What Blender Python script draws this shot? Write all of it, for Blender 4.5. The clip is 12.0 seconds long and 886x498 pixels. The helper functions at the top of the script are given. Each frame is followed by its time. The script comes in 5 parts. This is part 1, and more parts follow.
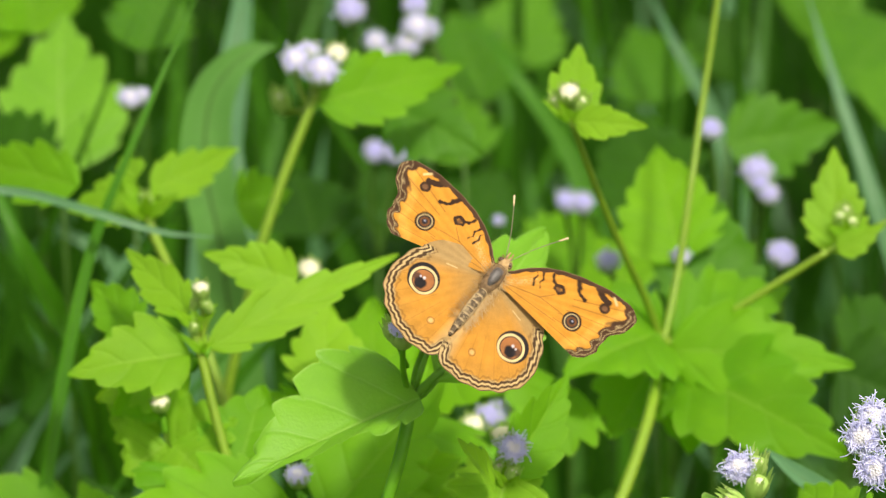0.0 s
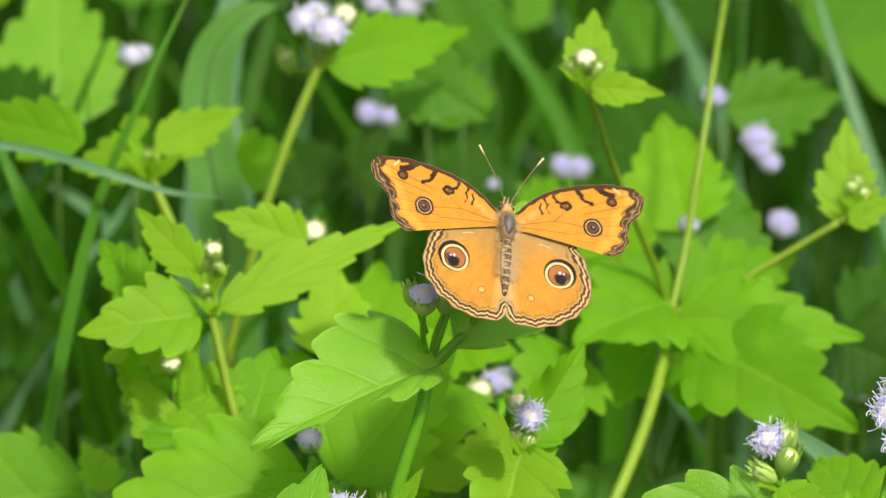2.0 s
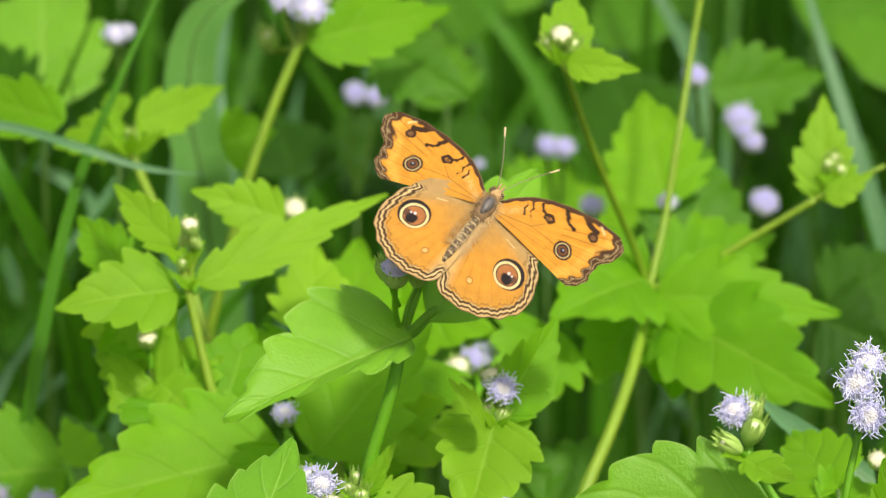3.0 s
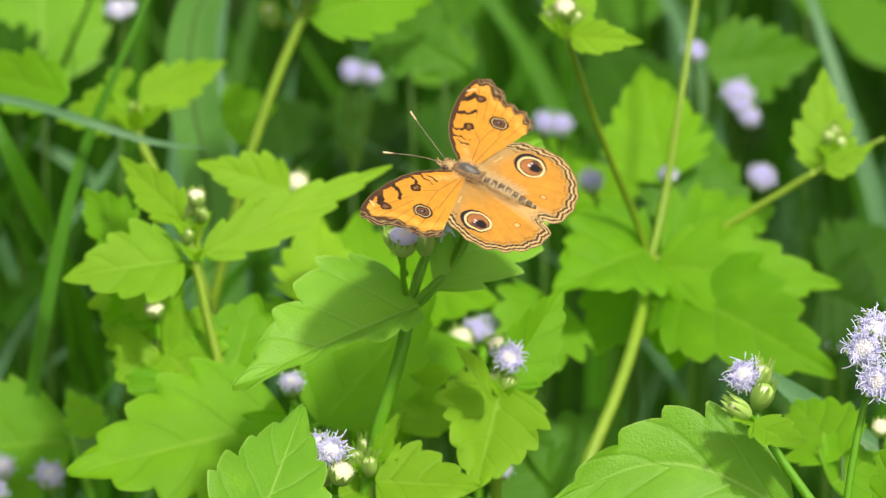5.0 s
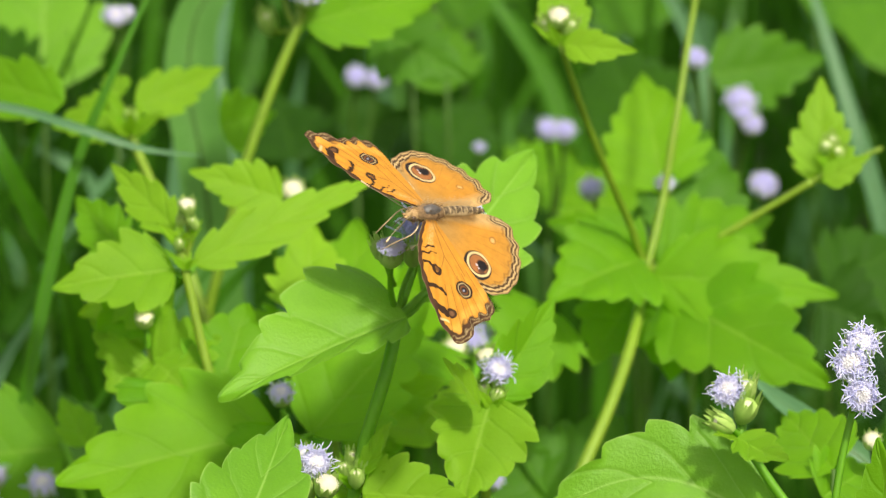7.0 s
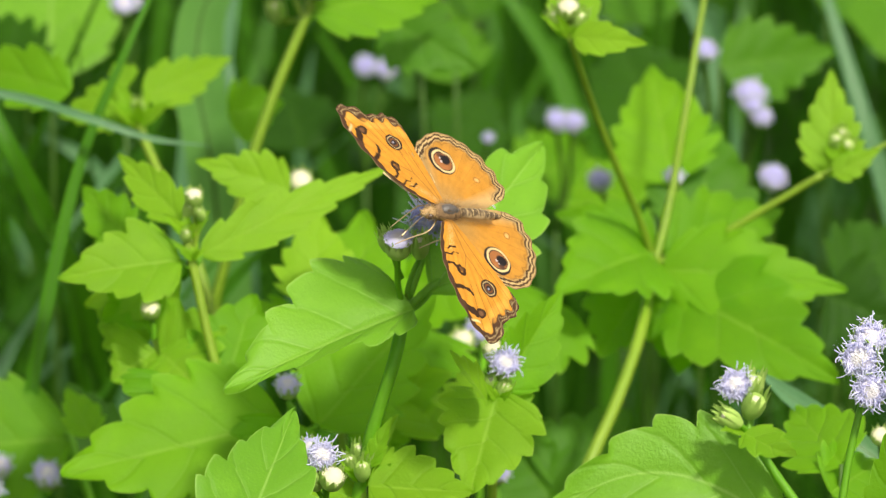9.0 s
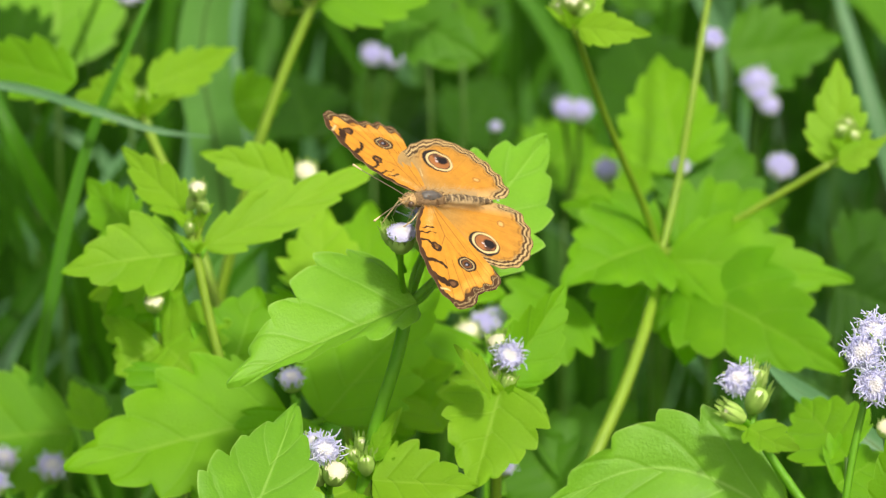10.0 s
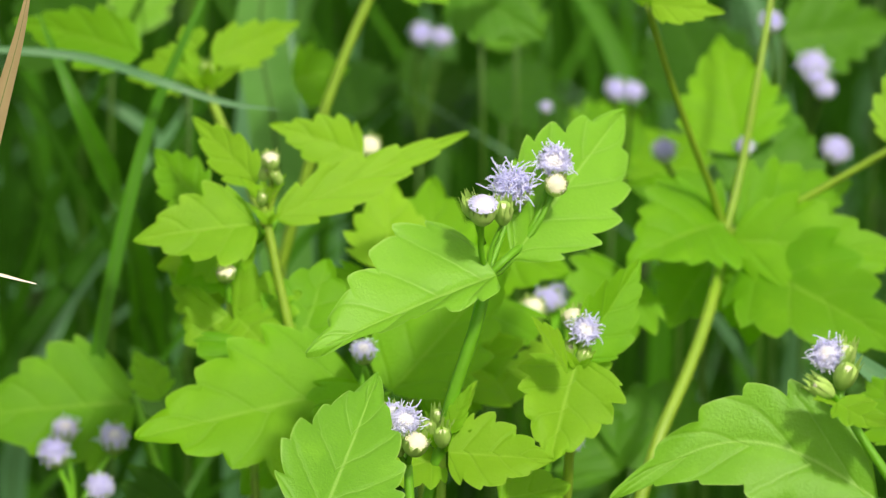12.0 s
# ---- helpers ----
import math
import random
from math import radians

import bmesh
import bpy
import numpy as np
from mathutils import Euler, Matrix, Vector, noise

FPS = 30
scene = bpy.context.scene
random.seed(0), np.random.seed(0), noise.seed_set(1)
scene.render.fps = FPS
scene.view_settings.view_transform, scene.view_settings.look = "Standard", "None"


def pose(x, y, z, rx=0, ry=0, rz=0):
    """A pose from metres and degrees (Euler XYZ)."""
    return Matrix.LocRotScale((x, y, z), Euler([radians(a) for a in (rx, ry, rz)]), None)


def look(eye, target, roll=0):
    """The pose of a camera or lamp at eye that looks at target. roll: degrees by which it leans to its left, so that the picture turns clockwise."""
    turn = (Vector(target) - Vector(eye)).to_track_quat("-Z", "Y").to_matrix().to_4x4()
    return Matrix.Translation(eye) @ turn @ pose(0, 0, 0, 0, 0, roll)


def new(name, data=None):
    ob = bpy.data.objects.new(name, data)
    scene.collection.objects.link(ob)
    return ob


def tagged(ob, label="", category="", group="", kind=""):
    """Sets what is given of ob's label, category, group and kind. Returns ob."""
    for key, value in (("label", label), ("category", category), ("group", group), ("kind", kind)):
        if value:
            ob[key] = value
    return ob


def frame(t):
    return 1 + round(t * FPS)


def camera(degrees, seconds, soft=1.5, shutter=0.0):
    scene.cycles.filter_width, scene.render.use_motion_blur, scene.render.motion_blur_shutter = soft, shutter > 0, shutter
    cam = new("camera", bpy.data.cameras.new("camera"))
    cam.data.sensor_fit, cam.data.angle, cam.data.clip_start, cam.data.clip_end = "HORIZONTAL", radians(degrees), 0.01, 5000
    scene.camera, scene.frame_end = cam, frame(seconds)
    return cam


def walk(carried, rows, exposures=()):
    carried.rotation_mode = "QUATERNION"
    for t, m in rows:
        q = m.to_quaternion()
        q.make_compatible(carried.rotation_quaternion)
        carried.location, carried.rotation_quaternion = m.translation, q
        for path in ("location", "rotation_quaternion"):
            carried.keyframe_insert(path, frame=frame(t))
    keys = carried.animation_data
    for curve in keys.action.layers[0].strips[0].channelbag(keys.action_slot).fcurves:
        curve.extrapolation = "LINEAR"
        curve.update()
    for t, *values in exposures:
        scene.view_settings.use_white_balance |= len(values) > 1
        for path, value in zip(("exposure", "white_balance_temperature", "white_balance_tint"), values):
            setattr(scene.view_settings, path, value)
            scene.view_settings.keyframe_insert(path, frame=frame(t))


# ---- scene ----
cam = camera(6.8, 12.0, 1.1, 0.15)
cam.data.dof.use_dof = True
cam.data.dof.focus_distance = 1.462
cam.data.dof.aperture_fstop = 24.0
walk(cam, [
    (0.0, look((0.0176, -1.3937, 1.0000), (0.0081, 0.0024, 0.4516), -1.48)),
    (0.5, look((0.0168, -1.3913, 0.9986), (0.0084, 0.0048, 0.4500), -1.42)),
    (1.0, look((0.0120, -1.3892, 0.9995), (0.0089, 0.0057, 0.4479), -1.31)),
    (1.5, look((-0.0018, -1.3844, 1.0001), (0.0077, 0.0088, 0.4445), -0.79)),
    (2.0, look((-0.0179, -1.3815, 0.9987), (0.0037, 0.0107, 0.4409), -0.04)),
    (2.5, look((-0.0102, -1.3871, 0.9968), (0.0045, 0.0056, 0.4401), -0.08)),
    (3.0, look((-0.0005, -1.3906, 0.9938), (0.0092, 0.0027, 0.4384), -0.23)),
    (5.0, look((-0.0135, -1.4029, 0.9883), (0.0075, -0.0084, 0.4360), -0.14)),
    (5.5, look((-0.0160, -1.4022, 0.9881), (0.0073, -0.0082, 0.4349), 0.02)),
    (6.0, look((-0.0133, -1.4000, 0.9892), (0.0077, -0.0065, 0.4345), -0.05)),
    (6.5, look((-0.0009, -1.3986, 0.9906), (0.0093, -0.0052, 0.4352), -0.27)),
    (7.0, look((0.0061, -1.3943, 0.9912), (0.0101, -0.0011, 0.4355), -0.23)),
    (9.0, look((0.0067, -1.3881, 0.9910), (0.0086, 0.0038, 0.4319), 0.05)),
    (9.5, look((0.0071, -1.3862, 0.9932), (0.0070, 0.0046, 0.4313), -0.01)),
    (10.0, look((0.0120, -1.3820, 0.9944), (0.0079, 0.0074, 0.4290), -0.17)),
    (10.5, look((0.0083, -1.3836, 0.9907), (0.0089, 0.0069, 0.4280), -0.13)),
    (11.0, look((-0.0100, -1.3855, 0.9873), (0.0061, 0.0058, 0.4269), 0.38)),
    (11.5, look((-0.0220, -1.3855, 0.9868), (0.0001, 0.0053, 0.4253), 0.80)),
    (12.0, look((-0.0277, -1.3844, 0.9854), (-0.0079, 0.0062, 0.4234), 1.05)),
], exposures=[(0.0, 0.77, 6900, 9), (12.0, 0.77, 6900, 9)])

# ---- light ----
SUN = Vector((0.29, -0.50, 0.82)).normalized()
world = bpy.data.worlds.new("sky")
scene.world = world
world.use_nodes = True
sky = world.node_tree.nodes.new("ShaderNodeTexSky")
sky.sky_type, sky.sun_disc = "NISHITA", False
sky.air_density, sky.dust_density, sky.ozone_density = 1.0, 6.0, 0.4
sky.sun_elevation = math.asin(SUN.z)
sky.sun_rotation = math.atan2(SUN.x, SUN.y)
world.node_tree.nodes["Background"].inputs["Strength"].default_value = 0.118
haze = world.node_tree.nodes.new("ShaderNodeMix")
haze.data_type = "RGBA"
haze.inputs["Factor"].default_value = 0.45
haze.inputs[7].default_value = (4.6, 4.5, 4.1, 1)
world.node_tree.links.new(sky.outputs[0], haze.inputs[6])
world.node_tree.links.new(haze.outputs[2], world.node_tree.nodes["Background"].inputs["Color"])
sun = new("sun", bpy.data.lights.new("sun", "SUN"))
sun.data.energy, sun.data.angle, sun.data.color = 2.4, radians(4.5), (1.0, 0.96, 0.86)
sun.matrix_world = look(tuple(SUN * 10), (0, 0, 0))


# ---- materials ----
class Nodes:
    """A thin writer of node materials."""

    def __init__(self, name):
        self.mat = bpy.data.materials.new(name)
        self.mat.use_nodes = True
        self.tree = self.mat.node_tree
        self.tree.nodes.clear()
        self.out = self.tree.nodes.new("ShaderNodeOutputMaterial")

    def add(self, kind, **values):
        n = self.tree.nodes.new("ShaderNode" + kind)
        for k, v in values.items():
            n.inputs[k.replace("_", " ")].default_value = v
        return n

    def link(self, a, b):
        self.tree.links.new(a, b)

    def put(self, value, socket):
        if hasattr(value, "is_linked"):
            self.link(value, socket)
        else:
            socket.default_value = value

    def math(self, op, a, b=0.0, c=0.0):
        n = self.tree.nodes.new("ShaderNodeMath")
        n.operation = op
        for v, s in zip((a, b, c), n.inputs):
            self.put(v, s)
        return n.outputs[0]

    def mix(self, fac, a, b):
        n = self.tree.nodes.new("ShaderNodeMix")
        n.data_type = "RGBA"
        self.put(fac, n.inputs["Factor"])
        for v, s in ((a, n.inputs[6]), (b, n.inputs[7])):
            self.put((*v, 1) if isinstance(v, tuple) else v, s)
        return n.outputs[2]

    def noise(self, scale, detail=4.0, where=None):
        n = self.add("TexNoise", Scale=scale, Detail=detail)
        if where is None:
            where = self.add("TexCoord").outputs["Object"]
        self.link(where, n.inputs["Vector"])
        return n.outputs["Fac"]

    def step(self, value, low, high):
        n = self.tree.nodes.new("ShaderNodeMapRange")
        n.interpolation_type = "SMOOTHSTEP"
        self.put(value, n.inputs["Value"])
        n.inputs["From Min"].default_value, n.inputs["From Max"].default_value = low, high
        return n.outputs["Result"]

    def bump(self, height, strength, distance):
        n = self.add("Bump", Strength=strength, Distance=distance)
        self.link(height, n.inputs["Height"])
        return n.outputs[0]


def foliage(name, low, high, vein, through_light, veins=True, rough=0.48, gloss=0.45, mark=0.42):
    """A thin green blade that light shines through, with a midrib along its UV and side veins where the mesh is creased."""
    n = Nodes(name)
    uv = n.tree.nodes.new("ShaderNodeUVMap")
    uv.uv_map = "UVMap"
    sep = n.add("SeparateXYZ")
    n.link(uv.outputs[0], sep.inputs[0])
    across = n.math("ABSOLUTE", n.math("MULTIPLY_ADD", sep.outputs[0], 2.0, -1.0))
    rand = n.tree.nodes.new("ShaderNodeObjectInfo").outputs["Random"]
    rib = n.math("SUBTRACT", 1.0, n.step(across, 0.010, 0.034))
    mottle, patch, fine = n.noise(160.0, 5.0), n.noise(35.0, 3.0), n.noise(1500.0, 4.0)
    height = n.math("MULTIPLY_ADD", fine, 0.30, n.math("MULTIPLY", mottle, 0.6))
    fac = n.math("MULTIPLY_ADD", patch, 0.9, n.math("MULTIPLY_ADD", rand, 0.5, -0.15))
    colour = n.mix(fac, low, high)
    colour = n.mix(n.math("MULTIPLY", n.step(mottle, 0.5, 0.75), 0.25), colour, tuple(1.25 * c for c in high))
    if veins:
        run = n.tree.nodes.new("ShaderNodeUVMap")
        run.uv_map = "vein"
        part_run = n.add("SeparateXYZ")
        n.link(run.outputs[0], part_run.inputs[0])
        turn = n.math("FRACT", n.math("MULTIPLY_ADD", n.math("SUBTRACT", n.noise(260.0, 2.0), 0.5), 0.10, part_run.outputs[0]))
        off = n.math("MINIMUM", turn, n.math("SUBTRACT", 1.0, turn))
        fade = n.math("MULTIPLY_ADD", across, -0.55, 0.85)
        side = n.math("MULTIPLY", n.math("SUBTRACT", 1.0, n.step(off, 0.010, 0.036)), fade)
        groove = n.math("SUBTRACT", 1.0, n.step(off, 0.0, 0.14))
        cells = n.tree.nodes.new("ShaderNodeTexVoronoi")
        cells.feature = "DISTANCE_TO_EDGE"
        cells.inputs["Scale"].default_value = 620.0
        n.link(n.add("TexCoord").outputs["Object"], cells.inputs["Vector"])
        net = n.math("SUBTRACT", 1.0, n.step(cells.outputs["Distance"], 0.01, 0.10))
        colour = n.mix(n.math("MULTIPLY", groove, 0.22), colour, low)
        rib = n.math("MAXIMUM", rib, n.math("MAXIMUM", side, n.math("MULTIPLY", net, 0.05)))
        height = n.math("MULTIPLY_ADD", n.math("MAXIMUM", groove, n.math("MULTIPLY", net, 0.10)), -0.30, height)
    colour = n.mix(n.math("MULTIPLY", n.step(fine, 0.55, 0.75), 0.12), colour, vein)
    colour = n.mix(n.math("MULTIPLY", rib, mark), colour, vein)
    colour = n.mix(n.math("MULTIPLY", n.step(across, 0.95, 0.995), 0.45), colour, vein)
    normal = n.bump(height, 0.75, 0.0006)
    p = n.add("BsdfPrincipled")
    n.link(n.math("MULTIPLY_ADD", mottle, 0.22, rough - 0.11), p.inputs["Roughness"])
    p.inputs["Specular IOR Level"].default_value = gloss
    n.link(colour, p.inputs["Base Color"])
    n.link(normal, p.inputs["Normal"])
    t = n.add("BsdfTranslucent")
    n.link(n.mix(0.65, colour, (1.9 * high[0], 1.9 * high[1], 1.2 * high[2])), t.inputs["Color"])
    n.link(normal, t.inputs["Normal"])
    m = n.add("MixShader", Fac=through_light)
    n.link(p.outputs[0], m.inputs[1])
    n.link(t.outputs[0], m.inputs[2])
    n.link(m.outputs[0], n.out.inputs[0])
    return n.mat


def plain(name, low, high, scale=400.0, rough=0.6, bump=0.3, through_light=0.0, metal=0.0):
    """A mottled surface of two near colours, with fine relief."""
    n = Nodes(name)
    rand = n.tree.nodes.new("ShaderNodeObjectInfo").outputs["Random"]
    big, fine = n.noise(scale * 0.2, 3.0), n.noise(scale, 5.0)
    fac = n.math("MULTIPLY_ADD", rand, 0.25, n.math("MULTIPLY_ADD", fine, 0.7, n.math("MULTIPLY_ADD", big, 0.6, -0.3)))
    colour = n.mix(fac, low, high)
    p = n.add("BsdfPrincipled", Roughness=rough, Metallic=metal)
    n.link(colour, p.inputs["Base Color"])
    n.link(n.bump(fine, bump, 0.0004), p.inputs["Normal"])
    last = p.outputs[0]
    if through_light:
        t = n.add("BsdfTranslucent")
        n.link(colour, t.inputs["Color"])
        m = n.add("MixShader", Fac=through_light)
        n.link(last, m.inputs[1])
        n.link(t.outputs[0], m.inputs[2])
        last = m.outputs[0]
    n.link(last, n.out.inputs[0])
    return n.mat


def floret(name, centre, rim):
    """Pale florets: creamy in the middle of the head, lilac towards its rim."""
    n = Nodes(name)
    where = n.add("TexCoord").outputs["Object"]
    flat = n.tree.nodes.new("ShaderNodeVectorMath")
    flat.operation = "MULTIPLY"
    n.link(where, flat.inputs[0])
    flat.inputs[1].default_value = (1, 1, 0)
    size = n.tree.nodes.new("ShaderNodeVectorMath")
    size.operation = "LENGTH"
    n.link(flat.outputs[0], size.inputs[0])
    fine = n.noise(1200.0, 4.0, where)
    out = n.math("MULTIPLY_ADD", fine, 0.0016, n.math("SUBTRACT", size.outputs["Value"], 0.0008))
    colour = n.mix(n.step(out, 0.0008, 0.0028), centre, rim)
    p = n.add("BsdfPrincipled", Roughness=0.7)
    n.link(colour, p.inputs["Base Color"])
    n.link(n.bump(fine, 0.25, 0.0003), p.inputs["Normal"])
    t = n.add("BsdfTranslucent")
    n.link(colour, t.inputs["Color"])
    m = n.add("MixShader", Fac=0.35)
    n.link(p.outputs[0], m.inputs[1])
    n.link(t.outputs[0], m.inputs[2])
    n.link(m.outputs[0], n.out.inputs[0])
    return n.mat


def painted(name, rough=0.75, through_light=0.28):
    """Wing scales: the colour of each spot is stored in the mesh; fine ribbing on top."""
    n = Nodes(name)
    a = n.tree.nodes.new("ShaderNodeAttribute")
    a.attribute_name = "scales"
    grain = n.noise(5000.0, 3.0)
    cloud = n.noise(450.0, 4.0)
    tone = n.math("MULTIPLY_ADD", cloud, 0.5, n.math("MULTIPLY_ADD", grain, 0.35, 0.56))
    h = n.tree.nodes.new("ShaderNodeHueSaturation")
    n.link(a.outputs["Color"], h.inputs["Color"])
    n.link(tone, h.inputs["Value"])
    p = n.add("BsdfPrincipled", Roughness=rough)
    p.inputs["Specular IOR Level"].default_value = 0.25
    n.link(h.outputs[0], p.inputs["Base Color"])
    n.link(n.bump(grain, 0.35, 0.0002), p.inputs["Normal"])
    t = n.add("BsdfTranslucent")
    n.link(h.outputs[0], t.inputs["Color"])
    m = n.add("MixShader", Fac=through_light)
    n.link(p.outputs[0], m.inputs[1])
    n.link(t.outputs[0], m.inputs[2])
    n.link(m.outputs[0], n.out.inputs[0])
    return n.mat


LEAF = foliage("leaf_green", (0.068, 0.228, 0.005), (0.185, 0.430, 0.011), (0.27, 0.48, 0.05), 0.44, True, 0.54, 0.18)
FRESH = foliage("leaf_young", (0.122, 0.305, 0.012), (0.275, 0.500, 0.026), (0.34, 0.54, 0.07), 0.48, True, 0.54, 0.18)
BROAD = foliage("leaf_broad", (0.082, 0.250, 0.011), (0.190, 0.435, 0.026), (0.36, 0.58, 0.13), 0.38, True, 0.47, 0.30, 0.42)
# Two darker leaf greens: shade on low and far leaves put into the colour.
HALF_SHADED_LEAF = foliage("leaf_half_shaded", (0.040, 0.150, 0.003), (0.085, 0.245, 0.006), (0.14, 0.31, 0.03), 0.36, True, 0.55, 0.25)
SHADED_LEAF = foliage("leaf_shaded", (0.010, 0.050, 0.001), (0.034, 0.122, 0.002), (0.08, 0.20, 0.02), 0.36, True, 0.6, 0.2)
# Grass darkened in colour to paint the shade between and behind the weeds.
SHADED_GRASS = foliage("grass_shaded", (0.004, 0.027, 0.001), (0.022, 0.094, 0.002), (0.035, 0.12, 0.004), 0.33, False, 0.65, 0.10)
BLADE = foliage("grass_bright", (0.026, 0.125, 0.004), (0.065, 0.220, 0.008), (0.09, 0.24, 0.02), 0.35, False, 0.50, 0.25)
TEAL = foliage("grass_blue_green", (0.05, 0.15, 0.058), (0.10, 0.24, 0.100), (0.14, 0.28, 0.12), 0.28, False, 0.42, 0.45)
BROAD_BLADE = foliage("grass_grey_green", (0.060, 0.180, 0.030), (0.110, 0.275, 0.055), (0.15, 0.31, 0.08), 0.32, False, 0.48, 0.25)
DRY = foliage("grass_dry", (0.15, 0.13, 0.05), (0.30, 0.22, 0.11), (0.4, 0.3, 0.16), 0.2, False, 0.6, 0.3)
STRAW = plain("straw", (0.55, 0.48, 0.36), (0.75, 0.70, 0.58), 500.0)
STEM = plain("stem_green", (0.115, 0.36, 0.010), (0.20, 0.50, 0.020), 500.0, 0.5, 0.25, 0.4)
# The stem green darkened in colour, as shade on far stems and keels.
SHADE_STEM = plain("stem_shaded_green", (0.030, 0.095, 0.004), (0.065, 0.165, 0.008), 500.0, 0.6, 0.25, 0.2)
YSTEM = plain("stem_yellow_green", (0.14, 0.27, 0.011), (0.24, 0.38, 0.024), 500.0, 0.5, 0.25, 0.2)
BRACT = plain("bract_green", (0.32, 0.54, 0.09), (0.54, 0.70, 0.22), 700.0, 0.6, 0.3, 0.25)
CREAM = plain("floret_cream", (0.82, 0.80, 0.58), (0.94, 0.92, 0.78), 900.0, 0.7, 0.3, 0.25)
LILAC = plain("filament_lilac", (0.70, 0.71, 1.0), (0.86, 0.86, 1.0), 900.0, 0.6, 0.2, 0.45)
DISC = floret("floret_disc", (0.88, 0.87, 0.90), (0.78, 0.78, 1.0))
MAUVE = plain("floret_mauve", (0.55, 0.54, 0.93), (0.78, 0.76, 0.99), 900.0, 0.7, 0.3, 0.4)
SOIL = plain("mossy_soil", (0.014, 0.011, 0.005), (0.030, 0.058, 0.012), 60.0, 0.95, 0.8)


def banded(name, dark, pale, step):
    """The abdomen: dark speckled rings with pale hind rims, and buff flanks."""
    n = Nodes(name)
    sep = n.add("SeparateXYZ")
    n.link(n.add("TexCoord").outputs["Object"], sep.inputs[0])
    fine = n.noise(1500.0, 5.0)
    ring = n.math("FRACT", n.math("MULTIPLY_ADD", fine, 0.25, n.math("MULTIPLY", sep.outputs[1], 1.0 / step)))
    rim = n.math("SUBTRACT", 1.0, n.step(ring, 0.12, 0.34))
    flank = n.step(n.math("MULTIPLY_ADD", fine, 0.0005, n.math("ABSOLUTE", sep.outputs[0])), 0.00085, 0.00125)
    colour = n.mix(n.math("MULTIPLY", n.step(fine, 0.45, 0.65), 0.45), dark, pale)
    colour = n.mix(n.math("MAXIMUM", n.math("MULTIPLY", rim, 0.65), n.math("MULTIPLY", flank, 0.85)), colour, pale)
    p = n.add("BsdfPrincipled", Roughness=0.75)
    n.link(colour, p.inputs["Base Color"])
    n.link(n.bump(fine, 0.5, 0.0003), p.inputs["Normal"])
    n.link(p.outputs[0], n.out.inputs[0])
    return n.mat


WING = painted("wing_scales")
FUR = banded("abdomen_fur", (0.075, 0.048, 0.024), (0.46, 0.34, 0.18), 0.0016)
BROWN_FUR = plain("thorax_fur", (0.08, 0.045, 0.02), (0.30, 0.19, 0.09), 1500.0, 0.8, 0.6)
BLUE_FUR = plain("thorax_gloss", (0.040, 0.034, 0.030), (0.14, 0.125, 0.115), 1500.0, 0.45, 0.4)
TAN_FUR = plain("head_fur", (0.32, 0.20, 0.08), (0.56, 0.38, 0.18), 1500.0, 0.8, 0.6)
BUFF_HAIR = plain("buff_hair", (0.38, 0.24, 0.10), (0.60, 0.44, 0.22), 1500.0, 0.7, 0.2, 0.2)
EYE = plain("eye", (0.05, 0.03, 0.02), (0.12, 0.07, 0.04), 900.0, 0.25, 0.1)
HORN = plain("antenna", (0.13, 0.10, 0.06), (0.26, 0.20, 0.13), 900.0, 0.5, 0.1)
CLUB = plain("antenna_club", (0.60, 0.42, 0.22), (0.75, 0.58, 0.36), 900.0, 0.5, 0.1)


# ---- building ----
def mesh_of(name, verts, faces, material, uvs=None, runs=None, smooth=True):
    me = bpy.data.meshes.new(name)
    me.from_pydata([tuple(v) for v in verts], [], faces)
    me.materials.append(material)
    if smooth:
        me.polygons.foreach_set("use_smooth", [True] * len(me.polygons))
    if uvs is not None:
        idx = np.empty(len(me.loops), dtype=np.int32)
        me.loops.foreach_get("vertex_index", idx)
        for title, values in (("UVMap", uvs), ("vein", runs)):
            if values is not None:
                me.uv_layers.new(name=title).data.foreach_set("uv", np.asarray(values, dtype=np.float32)[idx].ravel())
    me.update()
    return me


def part(name, me, parent, m=None, label=""):
    """Links a mesh as one part of a thing; m is its pose in the world."""
    ob = new(name, me)
    ob.parent = parent
    m = m if m is not None else Matrix.Identity(4)
    ob.matrix_basis = inverse_of(parent) @ m
    if label:
        ob["label"] = label
    return ob


def inverse_of(ob):
    m = ob.matrix_basis.copy()
    while ob.parent is not None:
        ob = ob.parent
        m = ob.matrix_basis @ m
    return m.inverted()


def thing(name, place, label, category, group=""):
    ob = new(name)
    ob.empty_display_size = 0.01
    ob.matrix_basis = Matrix.Translation(place)
    return tagged(ob, label, category, group)


def frame_of(origin, along, face):
    """A pose whose y axis runs along and whose z axis leans to face."""
    y = Vector(along).normalized()
    z = Vector(face)
    z = (z - z.dot(y) * y).normalized()
    x = y.cross(z)
    m = Matrix((x, y, z)).transposed().to_4x4()
    m.translation = Vector(origin)
    return m


def spline(points, steps=8):
    """A smooth way through the points, with no overshoot where their spacing changes."""
    p = [Vector(q) for q in points]
    n = len(p)
    span = [max((p[i + 1] - p[i]).length, 1e-9) for i in range(n - 1)]
    slope = [(p[i + 1] - p[i]) / span[i] for i in range(n - 1)]
    turn = [slope[0]] + [(slope[i - 1] * span[i] + slope[i] * span[i - 1]) / (span[i] + span[i - 1]) for i in range(1, n - 1)] + [slope[-1]]
    out = []
    for i in range(n - 1):
        for k in range(steps):
            u = k / steps
            a, b = 2 * u ** 3 - 3 * u * u + 1, u ** 3 - 2 * u * u + u
